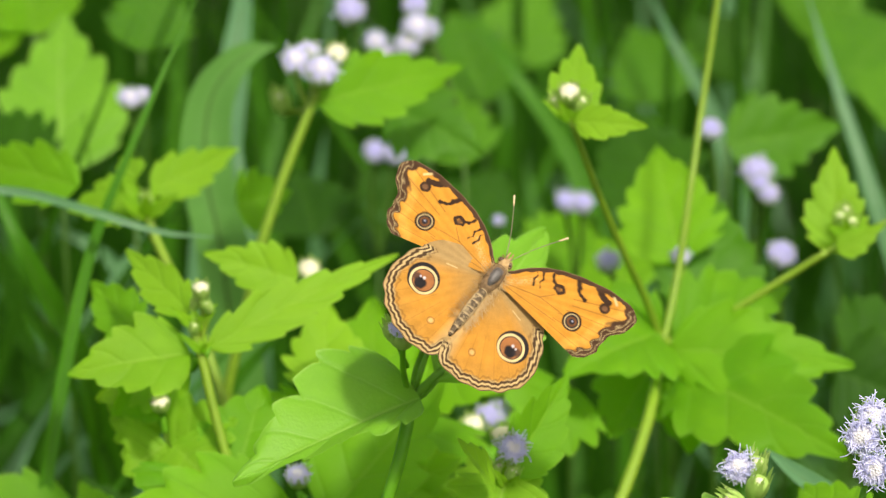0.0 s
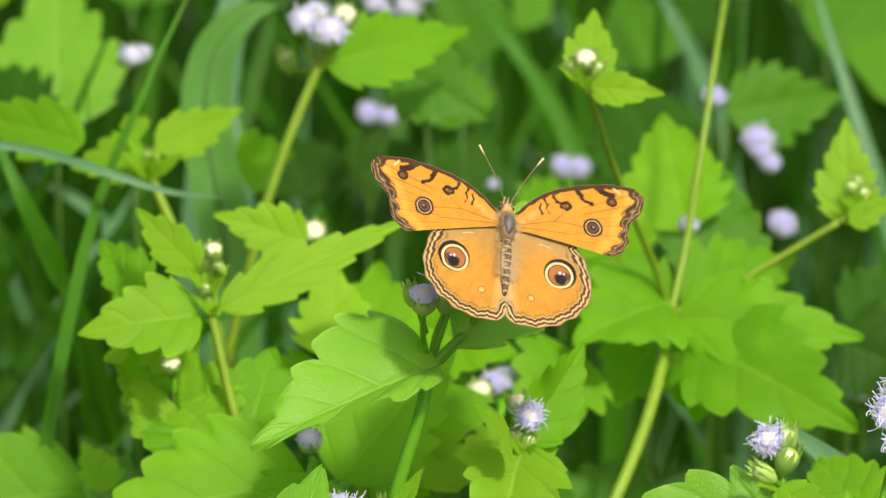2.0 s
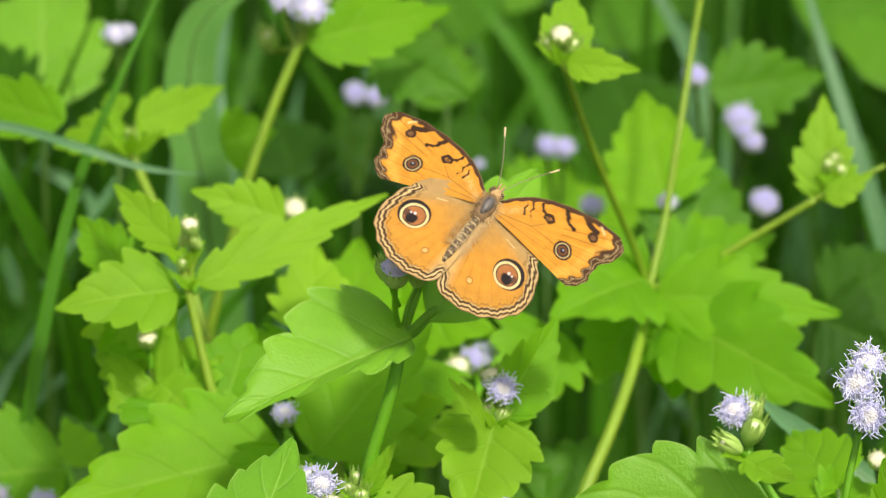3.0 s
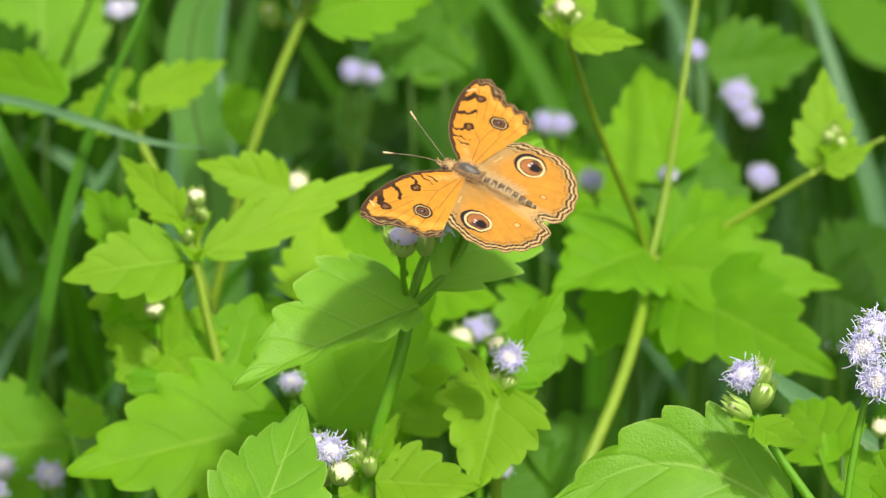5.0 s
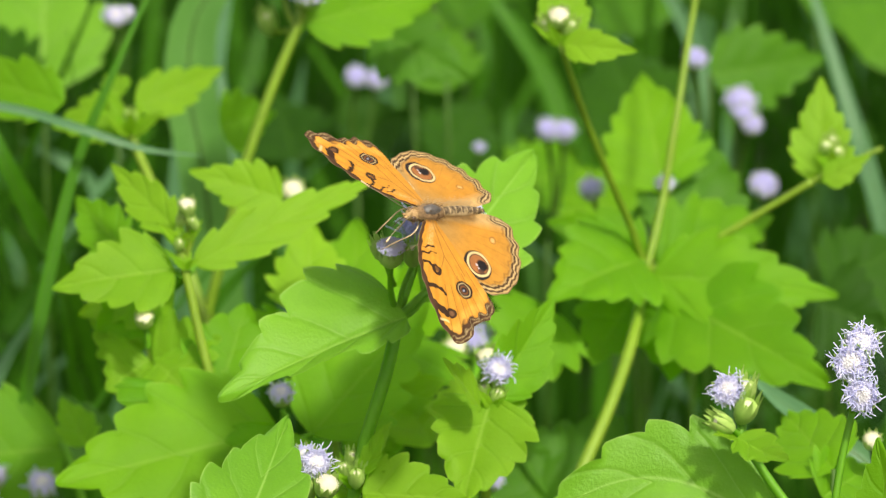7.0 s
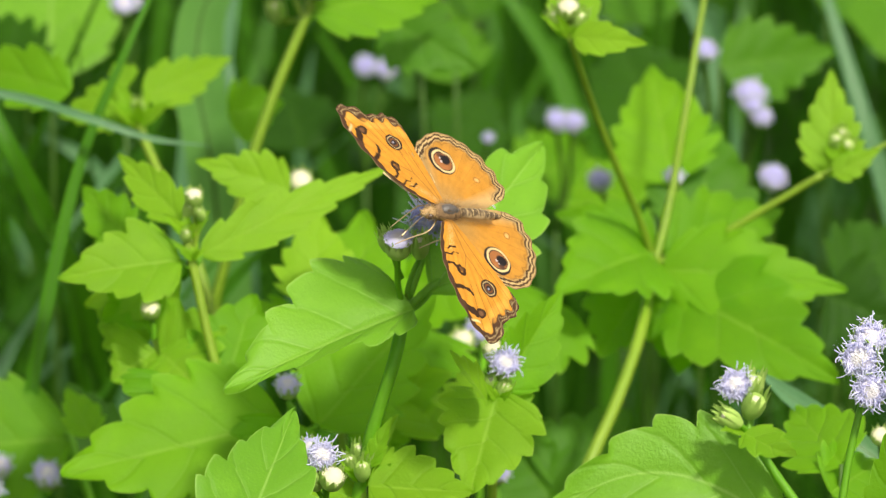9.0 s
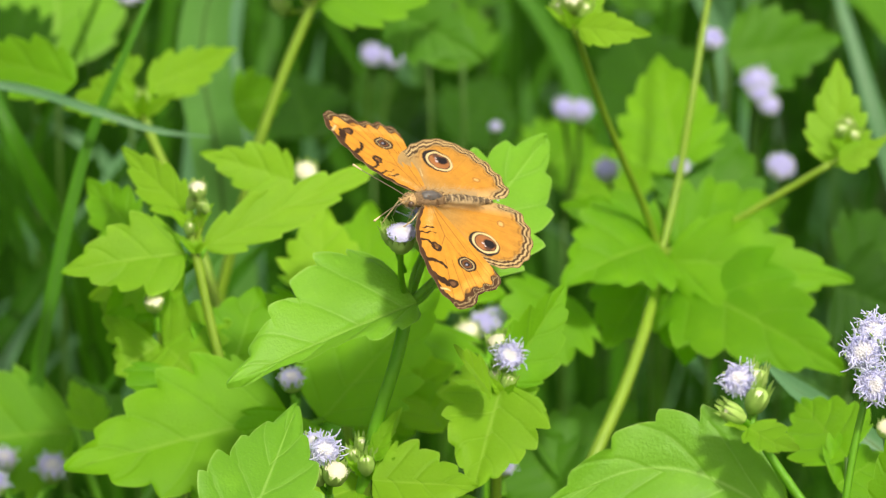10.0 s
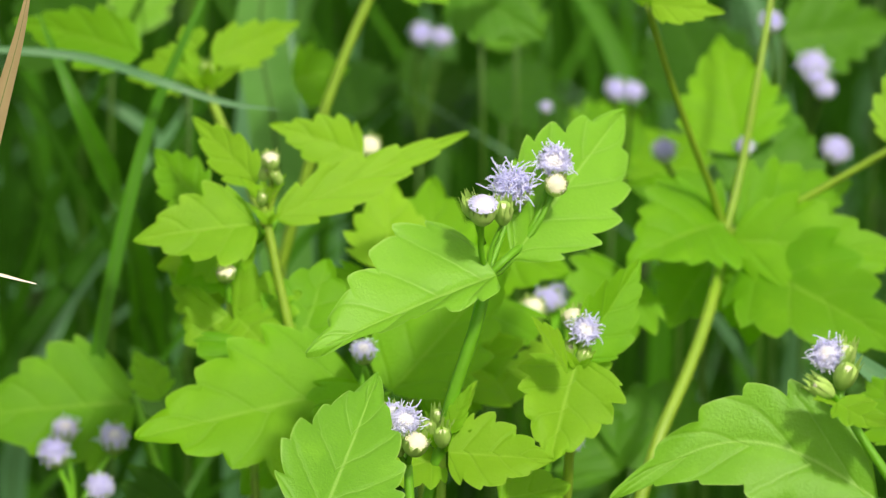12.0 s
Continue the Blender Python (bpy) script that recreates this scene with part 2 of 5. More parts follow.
            c, d = 3 * u * u - 2 * u ** 3, u ** 3 - u * u
            out.append(p[i] * a + turn[i] * (b * span[i]) + p[i + 1] * c + turn[i + 1] * (d * span[i]))
    out.append(p[-1])
    return out


def tube(points, r0, r1, sides=8, steps=6, swell=0.0, verts=None, faces=None):
    """Vertices and faces of a round stem that tapers from r0 to r1, closed at both ends."""
    way = spline(points, steps) if steps else [Vector(p) for p in points]
    verts, faces = ([], []) if verts is None else (verts, faces)
    first, n = len(verts), len(way)
    side = Vector((1, 0, 0.1))
    for i, p in enumerate(way):
        d = (way[min(i + 1, n - 1)] - way[max(i - 1, 0)]).normalized()
        side = (side - side.dot(d) * d).normalized()
        other = d.cross(side)
        t = i / (n - 1)
        r = r0 + (r1 - r0) * t + swell * math.sin(9 * t) * r0
        for k in range(sides):
            a = 2 * math.pi * k / sides
            verts.append(p + r * (math.cos(a) * side + math.sin(a) * other))
    for i in range(n - 1):
        for k in range(sides):
            a, b = first + i * sides + k, first + i * sides + (k + 1) % sides
            faces.append((a, b, b + sides, a + sides))
    faces.append(tuple(range(first + sides - 1, first - 1, -1)))
    faces.append(tuple(range(first + (n - 1) * sides, first + n * sides)))
    return verts, faces


def stem(plant, points, r0, r1=None, material=STEM, name="stem"):
    v, f = tube(points, r0 * 0.85, (r1 or r0 * 0.7) * 0.85, 8, 6, 0.03)
    return part(name, mesh_of(name, v, f, material), plant)


LEAF_COLS = (-1, -0.92, -0.80, -0.65, -0.50, -0.35, -0.20, -0.08, 0, 0.08, 0.20, 0.35, 0.50, 0.65, 0.80, 0.92, 1)


def leaf_mesh(length, width, teeth, fold, sag, wave, seed, material, blunt=0.62, depth=0.16, lop=1.0, arch=0.0):
    """A toothed, folded leaf along +y, its upper face to +z, puffed up between its side veins; arch bends its midrib sideways."""
    rnd = random.Random(seed)
    per = 10
    rows = teeth * per
    half = width / 2
    jitter = [[rnd.uniform(0.55, 1.30) for _ in range(teeth + 1)] for _ in range(2)]
    bend = rnd.uniform(-0.03, 0.03)
    lanes, phase = max(3.4, teeth * 0.72), rnd.uniform(0, 1)
    verts, uvs, runs, faces = [], [], [], []
    for i in range(rows + 1):
        s = i / rows
        body = max(0.0, math.sin(math.pi * s ** blunt)) ** 0.92 * (1.12 - 0.36 * s)
        body = max(body, 0.05 * (1 - s))
        f = (s * teeth) % 1.0
        saw = (f / 0.86) ** 0.70 if f < 0.86 else (1 - f) / 0.14
        for c in LEAF_COLS:
            u = abs(c)
            j = jitter[0 if c < 0 else 1][min(int(s * teeth), teeth)]
            cut = depth * j * (1 - saw) * min(1, 6 * s) * u ** 2.5
            x = half * c * body * (1 - cut) * (lop if c < 0 else 1.0)
            y = length * (s + 0.12 / teeth * saw * u ** 3)
            run = lanes * (s - 0.30 * u ** 0.9 * (1 - 0.25 * s)) + phase + (0.35 if c < 0 else 0.0)
            g = run % 1.0
            puff = (4 * g * (1 - g)) ** 0.65 * min(1.0, 4 * u) * (1.0 - 0.45 * u)
            lift = fold * abs(x) * (1 - 0.25 * u) + sag * length * (4 * s * (1 - s) * 0.5 - s * s * 0.5)
            ripple = wave * half * (0.9 * math.sin(7 * s + 2.5 * c + seed) * u + 0.5 * math.sin(math.pi * teeth * s + seed + c) * u ** 3)
            verts.append((x + bend * length * s * s + arch * length * math.sin(math.pi * s), y, lift + 0.58 * wave * half * body * puff + ripple))
            uvs.append((c * 0.5 + 0.5, s))
            runs.append((run, u))
    n = len(LEAF_COLS)
    for i in range(rows):
        for k in range(n - 1):
            a = i * n + k
            faces.append((a, a + 1, a + n + 1, a + n))
    return mesh_of("leaf", verts, faces, material, uvs, runs)


leaf_count = [0]


def leaf(plant, base, tip, width, face=(0, -0.5, 0.85), fold=0.25, sag=0.06, teeth=9, material=LEAF, wave=0.07, stalk=None, blunt=0.62, depth=0.26, lop=1.0, arch=0.0):
    """One leaf of a plant, from base to tip; stalk: where its short stalk leaves the stem."""
    leaf_count[0] += 1
    teeth = max(4, round(teeth * 0.72))
    along = Vector(tip) - Vector(base)
    me = leaf_mesh(along.length, width, teeth, fold, sag, wave, leaf_count[0], material, blunt, depth, lop, arch)
    ob = part("leaf", me, plant, frame_of(base, along, face))
    if stalk is not None:
        mid = (Vector(stalk) + Vector(base)) / 2 + Vector((0, 0, -0.0008))
        v, f = tube([stalk, mid, base], 0.0008, 0.0006, 6, 3)
        part("leaf_stalk", mesh_of("leaf_stalk", v, f, STEM), plant)
    return ob


def blade_mesh(points, width, material, fold=0.35, thick=0.0002):
    """A long grass blade with a keel, bending through the points; it narrows to its tip."""
    way = spline(points, 10)
    n = len(way)
    verts, uvs, faces = [], [], []
    side = None
    for i, p in enumerate(way):
        s = i / (n - 1)
        d = (way[min(i + 1, n - 1)] - way[max(i - 1, 0)]).normalized()
        facing = Vector((0.15, -0.8, 0.6))
        across = d.cross(facing).normalized()
        side = across if side is None else (side * 0.6 + across * 0.4).normalized()
        nrm = side.cross(d).normalized()
        w = 0.5 * width * min(1.0, 0.55 + 2.2 * s) * (1 - max(0, (s - 0.45) / 0.55) ** 1.6) + 0.0001
        for c in (-1, -0.5, 0, 0.5, 1):
            verts.append(p + side * (w * c) + nrm * (fold * w * abs(c)))
            uvs.append((c * 0.5 + 0.5, s))
    for i in range(n - 1):
        for k in range(4):
            a = i * 5 + k
            faces.append((a, a + 1, a + 6, a + 5))
    return mesh_of("blade", verts, faces, material, uvs)


# ---- flower heads: a bract cup, a dome of florets and a tuft of filaments, made once a kind ----
def cup_mesh(radius, height, closed=0.0):
    verts, faces = [], []
    prof = [(0.25, 0.0), (0.7, 0.12), (0.95, 0.4), (1.0, 0.7), (0.93 - 0.3 * closed, 1.0), (0.3, 0.97)]
    seg = 18
    for r, h in prof:
        for k in range(seg):
            a = 2 * math.pi * k / seg
            verts.append((radius * r * math.cos(a), radius * r * math.sin(a), height * h))
    for i in range(len(prof) - 1):
        for k in range(seg):
            a, b = i * seg + k, i * seg + (k + 1) % seg
            faces.append((a, b, b + seg, a + seg))
    faces.append(tuple(range(seg - 1, -1, -1)))
    for row, (lift, count, out) in enumerate(((0.0, 9, 1.03), (0.06, 10, 1.07))):
        for k in range(count):
            a = 2 * math.pi * (k + 0.5 * row) / count + 0.13 * math.sin(5 * k + row)
            u, t = Vector((math.cos(a), math.sin(a), 0)), Vector((-math.sin(a), math.cos(a), 0))
            w = radius * 0.36
            top = 1.0 + 0.16 * math.sin(3.7 * k + 2 * row)
            first = len(verts)
            for s in (0.05, 0.35, 0.7, 1.0, 1.34):
                r = radius * out * float(np.interp(s, (0, 0.4, 0.7, 1.0, 1.34), (0.45, 0.97, 1.02, 1.0 - 0.24 * closed, 1.10 - 0.42 * closed)))
                half = w * float(np.interp(s, (0, 0.4, 0.9, 1.34), (0.75, 1.0, 0.72, 0.05)))
                z = height * (s * (top if s > 0.8 else 1.0) + lift)
                verts += [u * r - t * half + Vector((0, 0, z)), u * (r + radius * 0.06) + Vector((0, 0, z)), u * r + t * half + Vector((0, 0, z))]
            for i in range(4):
                for c in range(2):
                    b = first + 3 * i + c
                    faces.append((b, b + 1, b + 4, b + 3))
    return mesh_of("flower_head", verts, faces, BRACT)


def floret_mesh(radius, height, count, material, size, seed):
    """Many small five-pointed tubes set on a dome."""
    rnd = random.Random(seed)
    verts, faces = [], []
    seg = 16
    for i in range(6):
        rr = 1.04 - i / 5.2
        for k in range(seg):
            a = 2 * math.pi * k / seg
            verts.append(Vector((radius * rr * math.cos(a), radius * rr * math.sin(a), height * (1 - rr * rr) + size * (0.75 if i else -1.0))))
    for i in range(5):
        for k in range(seg):
            a, b = i * seg + k, i * seg + (k + 1) % seg
            faces.append((a, b, b + seg, a + seg))
    faces.append(tuple(range(5 * seg, 6 * seg)))
    for i in range(count):
        rr = math.sqrt((i + 0.5) / count)
        a = i * 2.39996 + rnd.uniform(-0.15, 0.15)
        out = Vector((math.cos(a) * rr * 0.75, math.sin(a) * rr * 0.75, 1.0)).normalized()
        foot = Vector((radius * rr * math.cos(a), radius * rr * math.sin(a), height * (1 - rr * rr) - size))
        side = out.orthogonal().normalized()
        other = out.cross(side)
        first = len(verts)
        w = size * rnd.uniform(0.42, 0.58)
        for level, wide in ((0, 0.45), (1.6, 0.8), (2.1, 1.2)):
            for k in range(5):
                b = 2 * math.pi * k / 5 + i
                verts.append(foot + out * (size * level) + (side * math.cos(b) + other * math.sin(b)) * (w * wide))
        verts.append(foot + out * size * 1.75)
        for lv in range(2):
            for k in range(5):
                p, q = first + lv * 5 + k, first + lv * 5 + (k + 1) % 5
                faces.append((p, q, q + 5, p + 5))
        for k in range(5):
            faces.append((first + 10 + k, first + 10 + (k + 1) % 5, first + 15))
    return mesh_of("flower_disc", verts, faces, material)


def tuft_mesh(radius, height, count, length, seed, spread=1.0, thick=0.00014, inner=0.0):
    """Thread-like filaments that curl out of the dome."""
    rnd = random.Random(seed)
    verts, faces = [], []
    for i in range(count):
        rr = math.sqrt(inner ** 2 + (1 - inner ** 2) * (i + 0.5) / count)
        a = i * 2.39996 + rnd.uniform(-0.3, 0.3)
        u = Vector((math.cos(a), math.sin(a), 0))
        d = (u * (rr * spread * rnd.uniform(0.7, 1.35)) + Vector((0, 0, 1))).normalized()
        p = u * (radius * rr) + Vector((0, 0, height * (1 - rr * rr)))
        curl = Vector((rnd.uniform(-1, 1), rnd.uniform(-1, 1), rnd.uniform(-0.8, 0.5)))
        ln = length * (rnd.uniform(0.5, 1.0) + 0.55 * (rnd.random() < 0.22))
        pts = [p]
        for k in range(4):
            d = (d + curl * 0.48 + Vector((rnd.uniform(-1, 1), rnd.uniform(-1, 1), rnd.uniform(-1, 1))) * 0.16).normalized()
            pts.append(pts[-1] + d * ln / 4)
        tube(pts, thick, thick * 0.8, 4, 2, 0.0, verts, faces)
    return mesh_of("filament_tuft", verts, faces, LILAC)


CUP, BUDCUP = cup_mesh(0.0030, 0.0046), cup_mesh(0.0023, 0.0060, 0.38)
DOME = [floret_mesh(0.0031, 0.0016, 130, DISC, 0.00046, s) for s in (1, 2)]
DOME_CREAM = floret_mesh(0.0027, 0.0012, 110, CREAM, 0.00040, 3)
DOME_FADED = floret_mesh(0.0031, 0.0014, 150, MAUVE, 0.00052, 4)
DOME_FLAT = floret_mesh(0.0034, 0.0007, 230, DISC, 0.00042, 15)
DOME_SHORT = floret_mesh(0.0031, 0.0013, 140, DISC, 0.00044, 5)
TUFT = [tuft_mesh(0.0030, 0.0018, 190, 0.0029, s) for s in (6, 7, 8)]
TUFT_SHORT = [tuft_mesh(0.0030, 0.0014, 90, 0.0019, s, 1.25, 0.00014, 0.40) for s in (9, 10)]
TUFT_SIDE = [tuft_mesh(0.0031, 0.0014, 120, 0.0023, s, 1.15, 0.00015, 0.45) for s in (11, 12, 13)]
head_count = [0]


def head(plant, place, kind="open", size=1.0, axis=(0, -0.25, 1), foot=None, r=0.0006, material=STEM):
    """A flower head whose dome stands at place; foot: where its stalk starts."""
    head_count[0] += 1
    k = head_count[0]
    ax = Vector(axis).normalized()
    spin = Matrix.Rotation(k * 1.7, 4, "Z")
    turn = ax.to_track_quat("Z", "Y").to_matrix().to_4x4()
    low = Vector(place) - ax * 0.0050 * size
    m = Matrix.Translation(low) @ turn @ spin @ Matrix.Scale(size, 4)
    top = m @ Matrix.Translation((0, 0, 0.0044))
    cup = part("flower_head", BUDCUP if kind == "bud" else CUP, plant, m)
    if kind == "open":
        part("flower_disc", DOME[k % 2], cup, top)
        part("filament_tuft", TUFT[k % 3], cup, top)
    elif kind == "half":
        part("flower_disc", DOME_CREAM, cup, top, "cream florets still closed")
        part("filament_tuft", TUFT_SHORT[k % 2], cup, top)
    elif kind == "side":
        part("flower_disc", DOME_SHORT, cup, top)
        part("filament_tuft", TUFT_SIDE[k % 3], cup, top)
    elif kind == "short":
        part("flower_disc", DOME_SHORT, cup, top)
        part("filament_tuft", TUFT_SHORT[k % 2], cup, top)
    elif kind == "faded":
        part("flower_disc", DOME_FADED, cup, top, "faded and shaded mauve florets")
        part("filament_tuft", TUFT_SHORT[k % 2], cup, top)
    elif kind == "disc":
        part("flower_disc", DOME_FLAT, cup, top @ Matrix.Translation((0, 0, 0.0017)), "flat pale florets")
    elif kind == "cream":
        part("flower_disc", DOME_CREAM, cup, top, "cream florets still closed")
    elif kind == "bud":
        part("flower_disc", DOME_CREAM, cup, top @ Matrix.Translation((0, 0, 0.0012)) @ Matrix.Scale(0.40, 4), "cream florets still closed")
    if foot is not None:
        a, b = Vector(foot), low
        mid = (a + b) / 2 + (b - a).length * 0.06 * Vector((math.sin(k), 0, 0.2))
        v, f = tube([a, mid, b], r * 1.15, r, 7, 5)
        part("flower_stalk", mesh_of("flower_stalk", v, f, material), plant)
    return cup


def rosette(plant, centre, count, length, turn=0.0, material=FRESH):
    """A tuft of small pointed young leaves round a shoot's tip."""
    c = Vector(centre)
    for k in range(count):
        a = turn + 2 * math.pi * k / count
        out = Vector((math.cos(a), 0.6 * math.sin(a), 0.9 + 0.25 * math.sin(3 * k)))
        ln = length * (0.8 + 0.35 * math.sin(2.3 * k + turn) ** 2)
        leaf(plant, c, tuple(c + out.normalized() * ln), ln * 0.36, (-0.3 * math.cos(a), -0.75, 0.55), 0.35, 0.03, 5, material, 0.06)


def plant_at(x, y, label, group="flowering weeds in the meadow"):
    return thing("weed_plant", (x, y, 0), label, "plant", group)


def drop(p, dx=0.0, dy=0.0):
    """Two places further down a stem, below p, the last one in the ground."""
    return [(p[0] + dx * 0.5, p[1] + dy * 0.5, p[2] * 0.5), (p[0] + dx, p[1] + dy, -0.01)]




# ---- ground ----
def ground():
    bm = bmesh.new()
    n = 60
    xs = [math.copysign(abs(i / n) ** 3, i) * 300 for i in range(-n, n + 1)]
    grid = [[bm.verts.new((x, y, 0.012 * noise.noise((x * 6, y * 6, 0)) if abs(x) < 3 and abs(y) < 3 else 0.0)) for x in xs] for y in xs]
    for i in range(2 * n):
        for k in range(2 * n):
            bm.faces.new((grid[i][k], grid[i][k + 1], grid[i + 1][k + 1], grid[i + 1][k]))
    me = bpy.data.meshes.new("ground")
    bm.to_mesh(me)
    bm.free()
    me.materials.append(SOIL)
    me.polygons.foreach_set("use_smooth", [True] * len(me.polygons))
    tagged(new("ground", me), "dark mossy soil under the weeds", "ground", "", "structure")


ground()

# ---- the plant that the butterfly feeds on ----
def feeding_plant():
    node = (0.0009, -0.0000, 0.4199)
    p = plant_at(node[0] - 0.03, node[1], "green toothed-leaf weed with open lilac flower heads", "")
    stem(p, [node, (-0.0007, -0.0030, 0.4126), (-0.0059, -0.0071, 0.3958), *drop((-0.0099, -0.0095, 0.3832), -0.005, 0.01)], 0.0014, 0.0019)
    leaf(p, (0.0027, -0.0027, 0.4214), (-0.0352, -0.0195, 0.4113), 0.0370, (-0.05, -0.34, 0.93), 0.40, 0.02, 9, BROAD, 0.07, None, 0.50, 0.22, 0.44)
    leaf(p, (0.0061, 0.0038, 0.4226), (0.0290, 0.0487, 0.4380), 0.0280, (0.30, -0.80, 0.55), 0.22, 0.02, 8, BROAD, 0.05, node, 0.86, 0.26)
    leaf(p, (0.0067, 0.0155, 0.4247), (0.0064, 0.0231, 0.4367), 0.0080, (0.2, -0.9, 0.4), 0.2, 0.02, 5, LEAF, 0.05)
    fork = (0.0084, 0.0095, 0.4234)
    stem(p, [node, (0.0044, 0.0012, 0.4231), fork], 0.0010, 0.0009, STEM, "flower_stalk")
    head(p, (0.0144, 0.0158, 0.4390), "side", 0.95, (0.05, -0.75, 0.65), fork, 0.0007)
    head(p, (0.0148, 0.0118, 0.4357), "cream", 0.72, (0.1, -0.8, 0.6), fork, 0.0006)
    head(p, (0.0058, 0.0092, 0.4360), "open", 1.12, (-0.05, -0.55, 0.85), node, 0.0006)
    head(p, (-0.0003, -0.0063, 0.4374), "disc", 0.78, (0.05, -0.28, 0.95), node, 0.0006)
    head(p, (0.0039, 0.0005, 0.4346), "bud", 0.80, (0.0, -0.35, 0.95), node, 0.0005)
    head(p, (-0.0027, -0.0015, 0.4362), "bud", 0.75, (-0.3, -0.35, 0.9), (0.0002, 0.0048, 0.4253), 0.0005)


feeding_plant()


# ---- plants nearer to the camera ----
def front_right_plant():
    top = (0.0668, -0.0830, 0.4290)
    p = plant_at(top[0] + 0.03, top[1], "broad-leaved weed with a pale lilac head among green buds", "flowering weeds in the meadow")
    stem(p, [top, (0.0706, -0.0852, 0.4235), (0.0780, -0.0893, 0.4136), *drop((0.0823, -0.0937, 0.4026), 0.01, 0.0)], 0.0008, 0.0016)
    head(p, (0.0642, -0.0796, 0.4375), "side", 0.86, (-0.2, -0.75, 0.6), top, 0.0006)
    head(p, (0.0678, -0.0773, 0.4371), "bud", 0.85, (0.2, -0.2, 0.95), top, 0.0006)
    head(p, (0.0679, -0.0829, 0.4354), "bud", 0.88, (0.3, -0.4, 0.9), top, 0.0006)
    head(p, (0.0623, -0.0860, 0.4337), "bud", 0.75, (-0.75, -0.3, 0.6), top, 0.0006)
    leaf(p, (0.0659, -0.0871, 0.4308), (0.0753, -0.0970, 0.4298), 0.0095, (0.2, -0.6, 0.8), 0.25, -0.12, 5, FRESH, 0.06)
    leaf(p, (0.0668, -0.0830, 0.4290), (0.0612, -0.0911, 0.4329), 0.0050, (0.0, -0.5, 0.9), 0.2, 0.0, 4, FRESH, 0.06)
    leaf(p, (0.0743, -0.0880, 0.4110), (0.0233, -0.0868, 0.4096), 0.0290, (0.05, -0.80, 0.58), 0.14, 0.03, 9, BROAD, 0.07, (0.0783, -0.0895, 0.4125), 0.48, 0.24, 1.0, 0.225)


def right_edge_plant():
    top = (0.0896, -0.0561, 0.4227)
    p = plant_at(top[0] - 0.01, top[1], "slender weed stem with fluffy lilac flower heads", "flowering weeds in the meadow")
    stem(p, [top, (0.0876, -0.0594, 0.4146), (0.0856, -0.0639, 0.4034), *drop((0.0846, -0.0675, 0.3943), -0.01, 0.0)], 0.0008, 0.0011)
    head(p, (0.0894, -0.0546, 0.4325), "side", 1.05, (-0.15, -0.85, 0.5), top, 0.0006)
    head(p, (0.0918, -0.0466, 0.4336), "side", 0.98, (0.05, -0.6, 0.8), top, 0.0006)
    head(p, (0.0911, -0.0612, 0.4286), "side", 0.95, (0.1, -0.9, 0.4), top, 0.0006)
    leaf(p, (0.0983, -0.0625, 0.3944), (0.0948, -0.0536, 0.4163), 0.0150, (-0.5, -0.7, 0.5), 0.3, 0.02, 7, LEAF, 0.05, (0.0853, -0.0655, 0.3994))


def front_left_plant():
    top = (-0.0146, -0.0367, 0.3947)
    p = plant_at(top[0], top[1], "toothed-leaf weed with a lilac head and green buds", "flowering weeds in the meadow")
    stem(p, [top, (-0.0140, -0.0407, 0.3849), *drop((-0.0130, -0.0465, 0.3704), 0.0, 0.0)], 0.0010, 0.0016)
    head(p, (-0.0153, -0.0379, 0.4047), "side", 0.85, (0.1, -0.8, 0.6), top, 0.0006)
    head(p, (-0.0179, -0.0262, 0.4014), "short", 0.72, (-0.2, -0.4, 0.9), top, 0.0005)
    head(p, (-0.0130, -0.0415, 0.4020), "cream", 0.75, (0.25, -0.5, 0.85), top, 0.0005)
    head(p, (-0.0170, -0.0395, 0.4007), "bud", 0.7, (-0.2, -0.4, 0.9), top, 0.0005)
    leaf(p, (-0.0326, -0.0740, 0.3969), (-0.0196, -0.0344, 0.4132), 0.0265, (0.15, -0.74, 0.68), 0.30, 0.03, 9, BROAD, 0.07, (-0.0139, -0.0515, 0.3837), 0.58, 0.2)


def bud_plant():
    top = (-0.0076, -0.0086, 0.3853)
    p = plant_at(top[0], top[1], "young yellow-green weed with tight flower buds", "flowering weeds in the meadow")
    stem(p, [top, (-0.0077, -0.0137, 0.3727), *drop((-0.0077, -0.0188, 0.3600))], 0.0010, 0.0016, YSTEM)
    for k, spot in enumerate(((-0.0085, -0.0058, 0.3922), (-0.0065, -0.0088, 0.3916), (-0.0101, -0.0067, 0.3901), (-0.0076, -0.0118, 0.3907), (-0.0056, -0.0033, 0.3917))):
        head(p, spot, "bud", 0.62 + 0.06 * (k % 2), (0.3 * math.sin(k * 2.1), -0.35, 0.9), top, 0.0005)
    rosette(p, (-0.0076, -0.0084, 0.3859), 7, 0.0075, 0.2)
    leaf(p, (-0.0064, -0.0132, 0.3873), (0.0149, -0.0182, 0.3883), 0.0190, (0.0, -0.60, 0.80), 0.22, -0.02, 7, FRESH, 0.06)
    leaf(p, (-0.0059, -0.0048, 0.3880), (-0.0006, 0.0062, 0.3948), 0.0060, (-0.6, -0.7, 0.4), 0.5, 0.02, 5, FRESH, 0.05)
    leaf(p, (-0.0062, -0.0110, 0.3905), (-0.0018, -0.0080, 0.4003), 0.0048, (-0.3, -0.85, 0.4), 0.4, 0.03, 5, FRESH, 0.05)
    leaf(p, (0.0045, -0.0020, 0.3722), (0.0191, 0.0060, 0.3716), 0.0170, (0.1, -0.65, 0.75), 0.2, -0.03, 7, FRESH, 0.06)
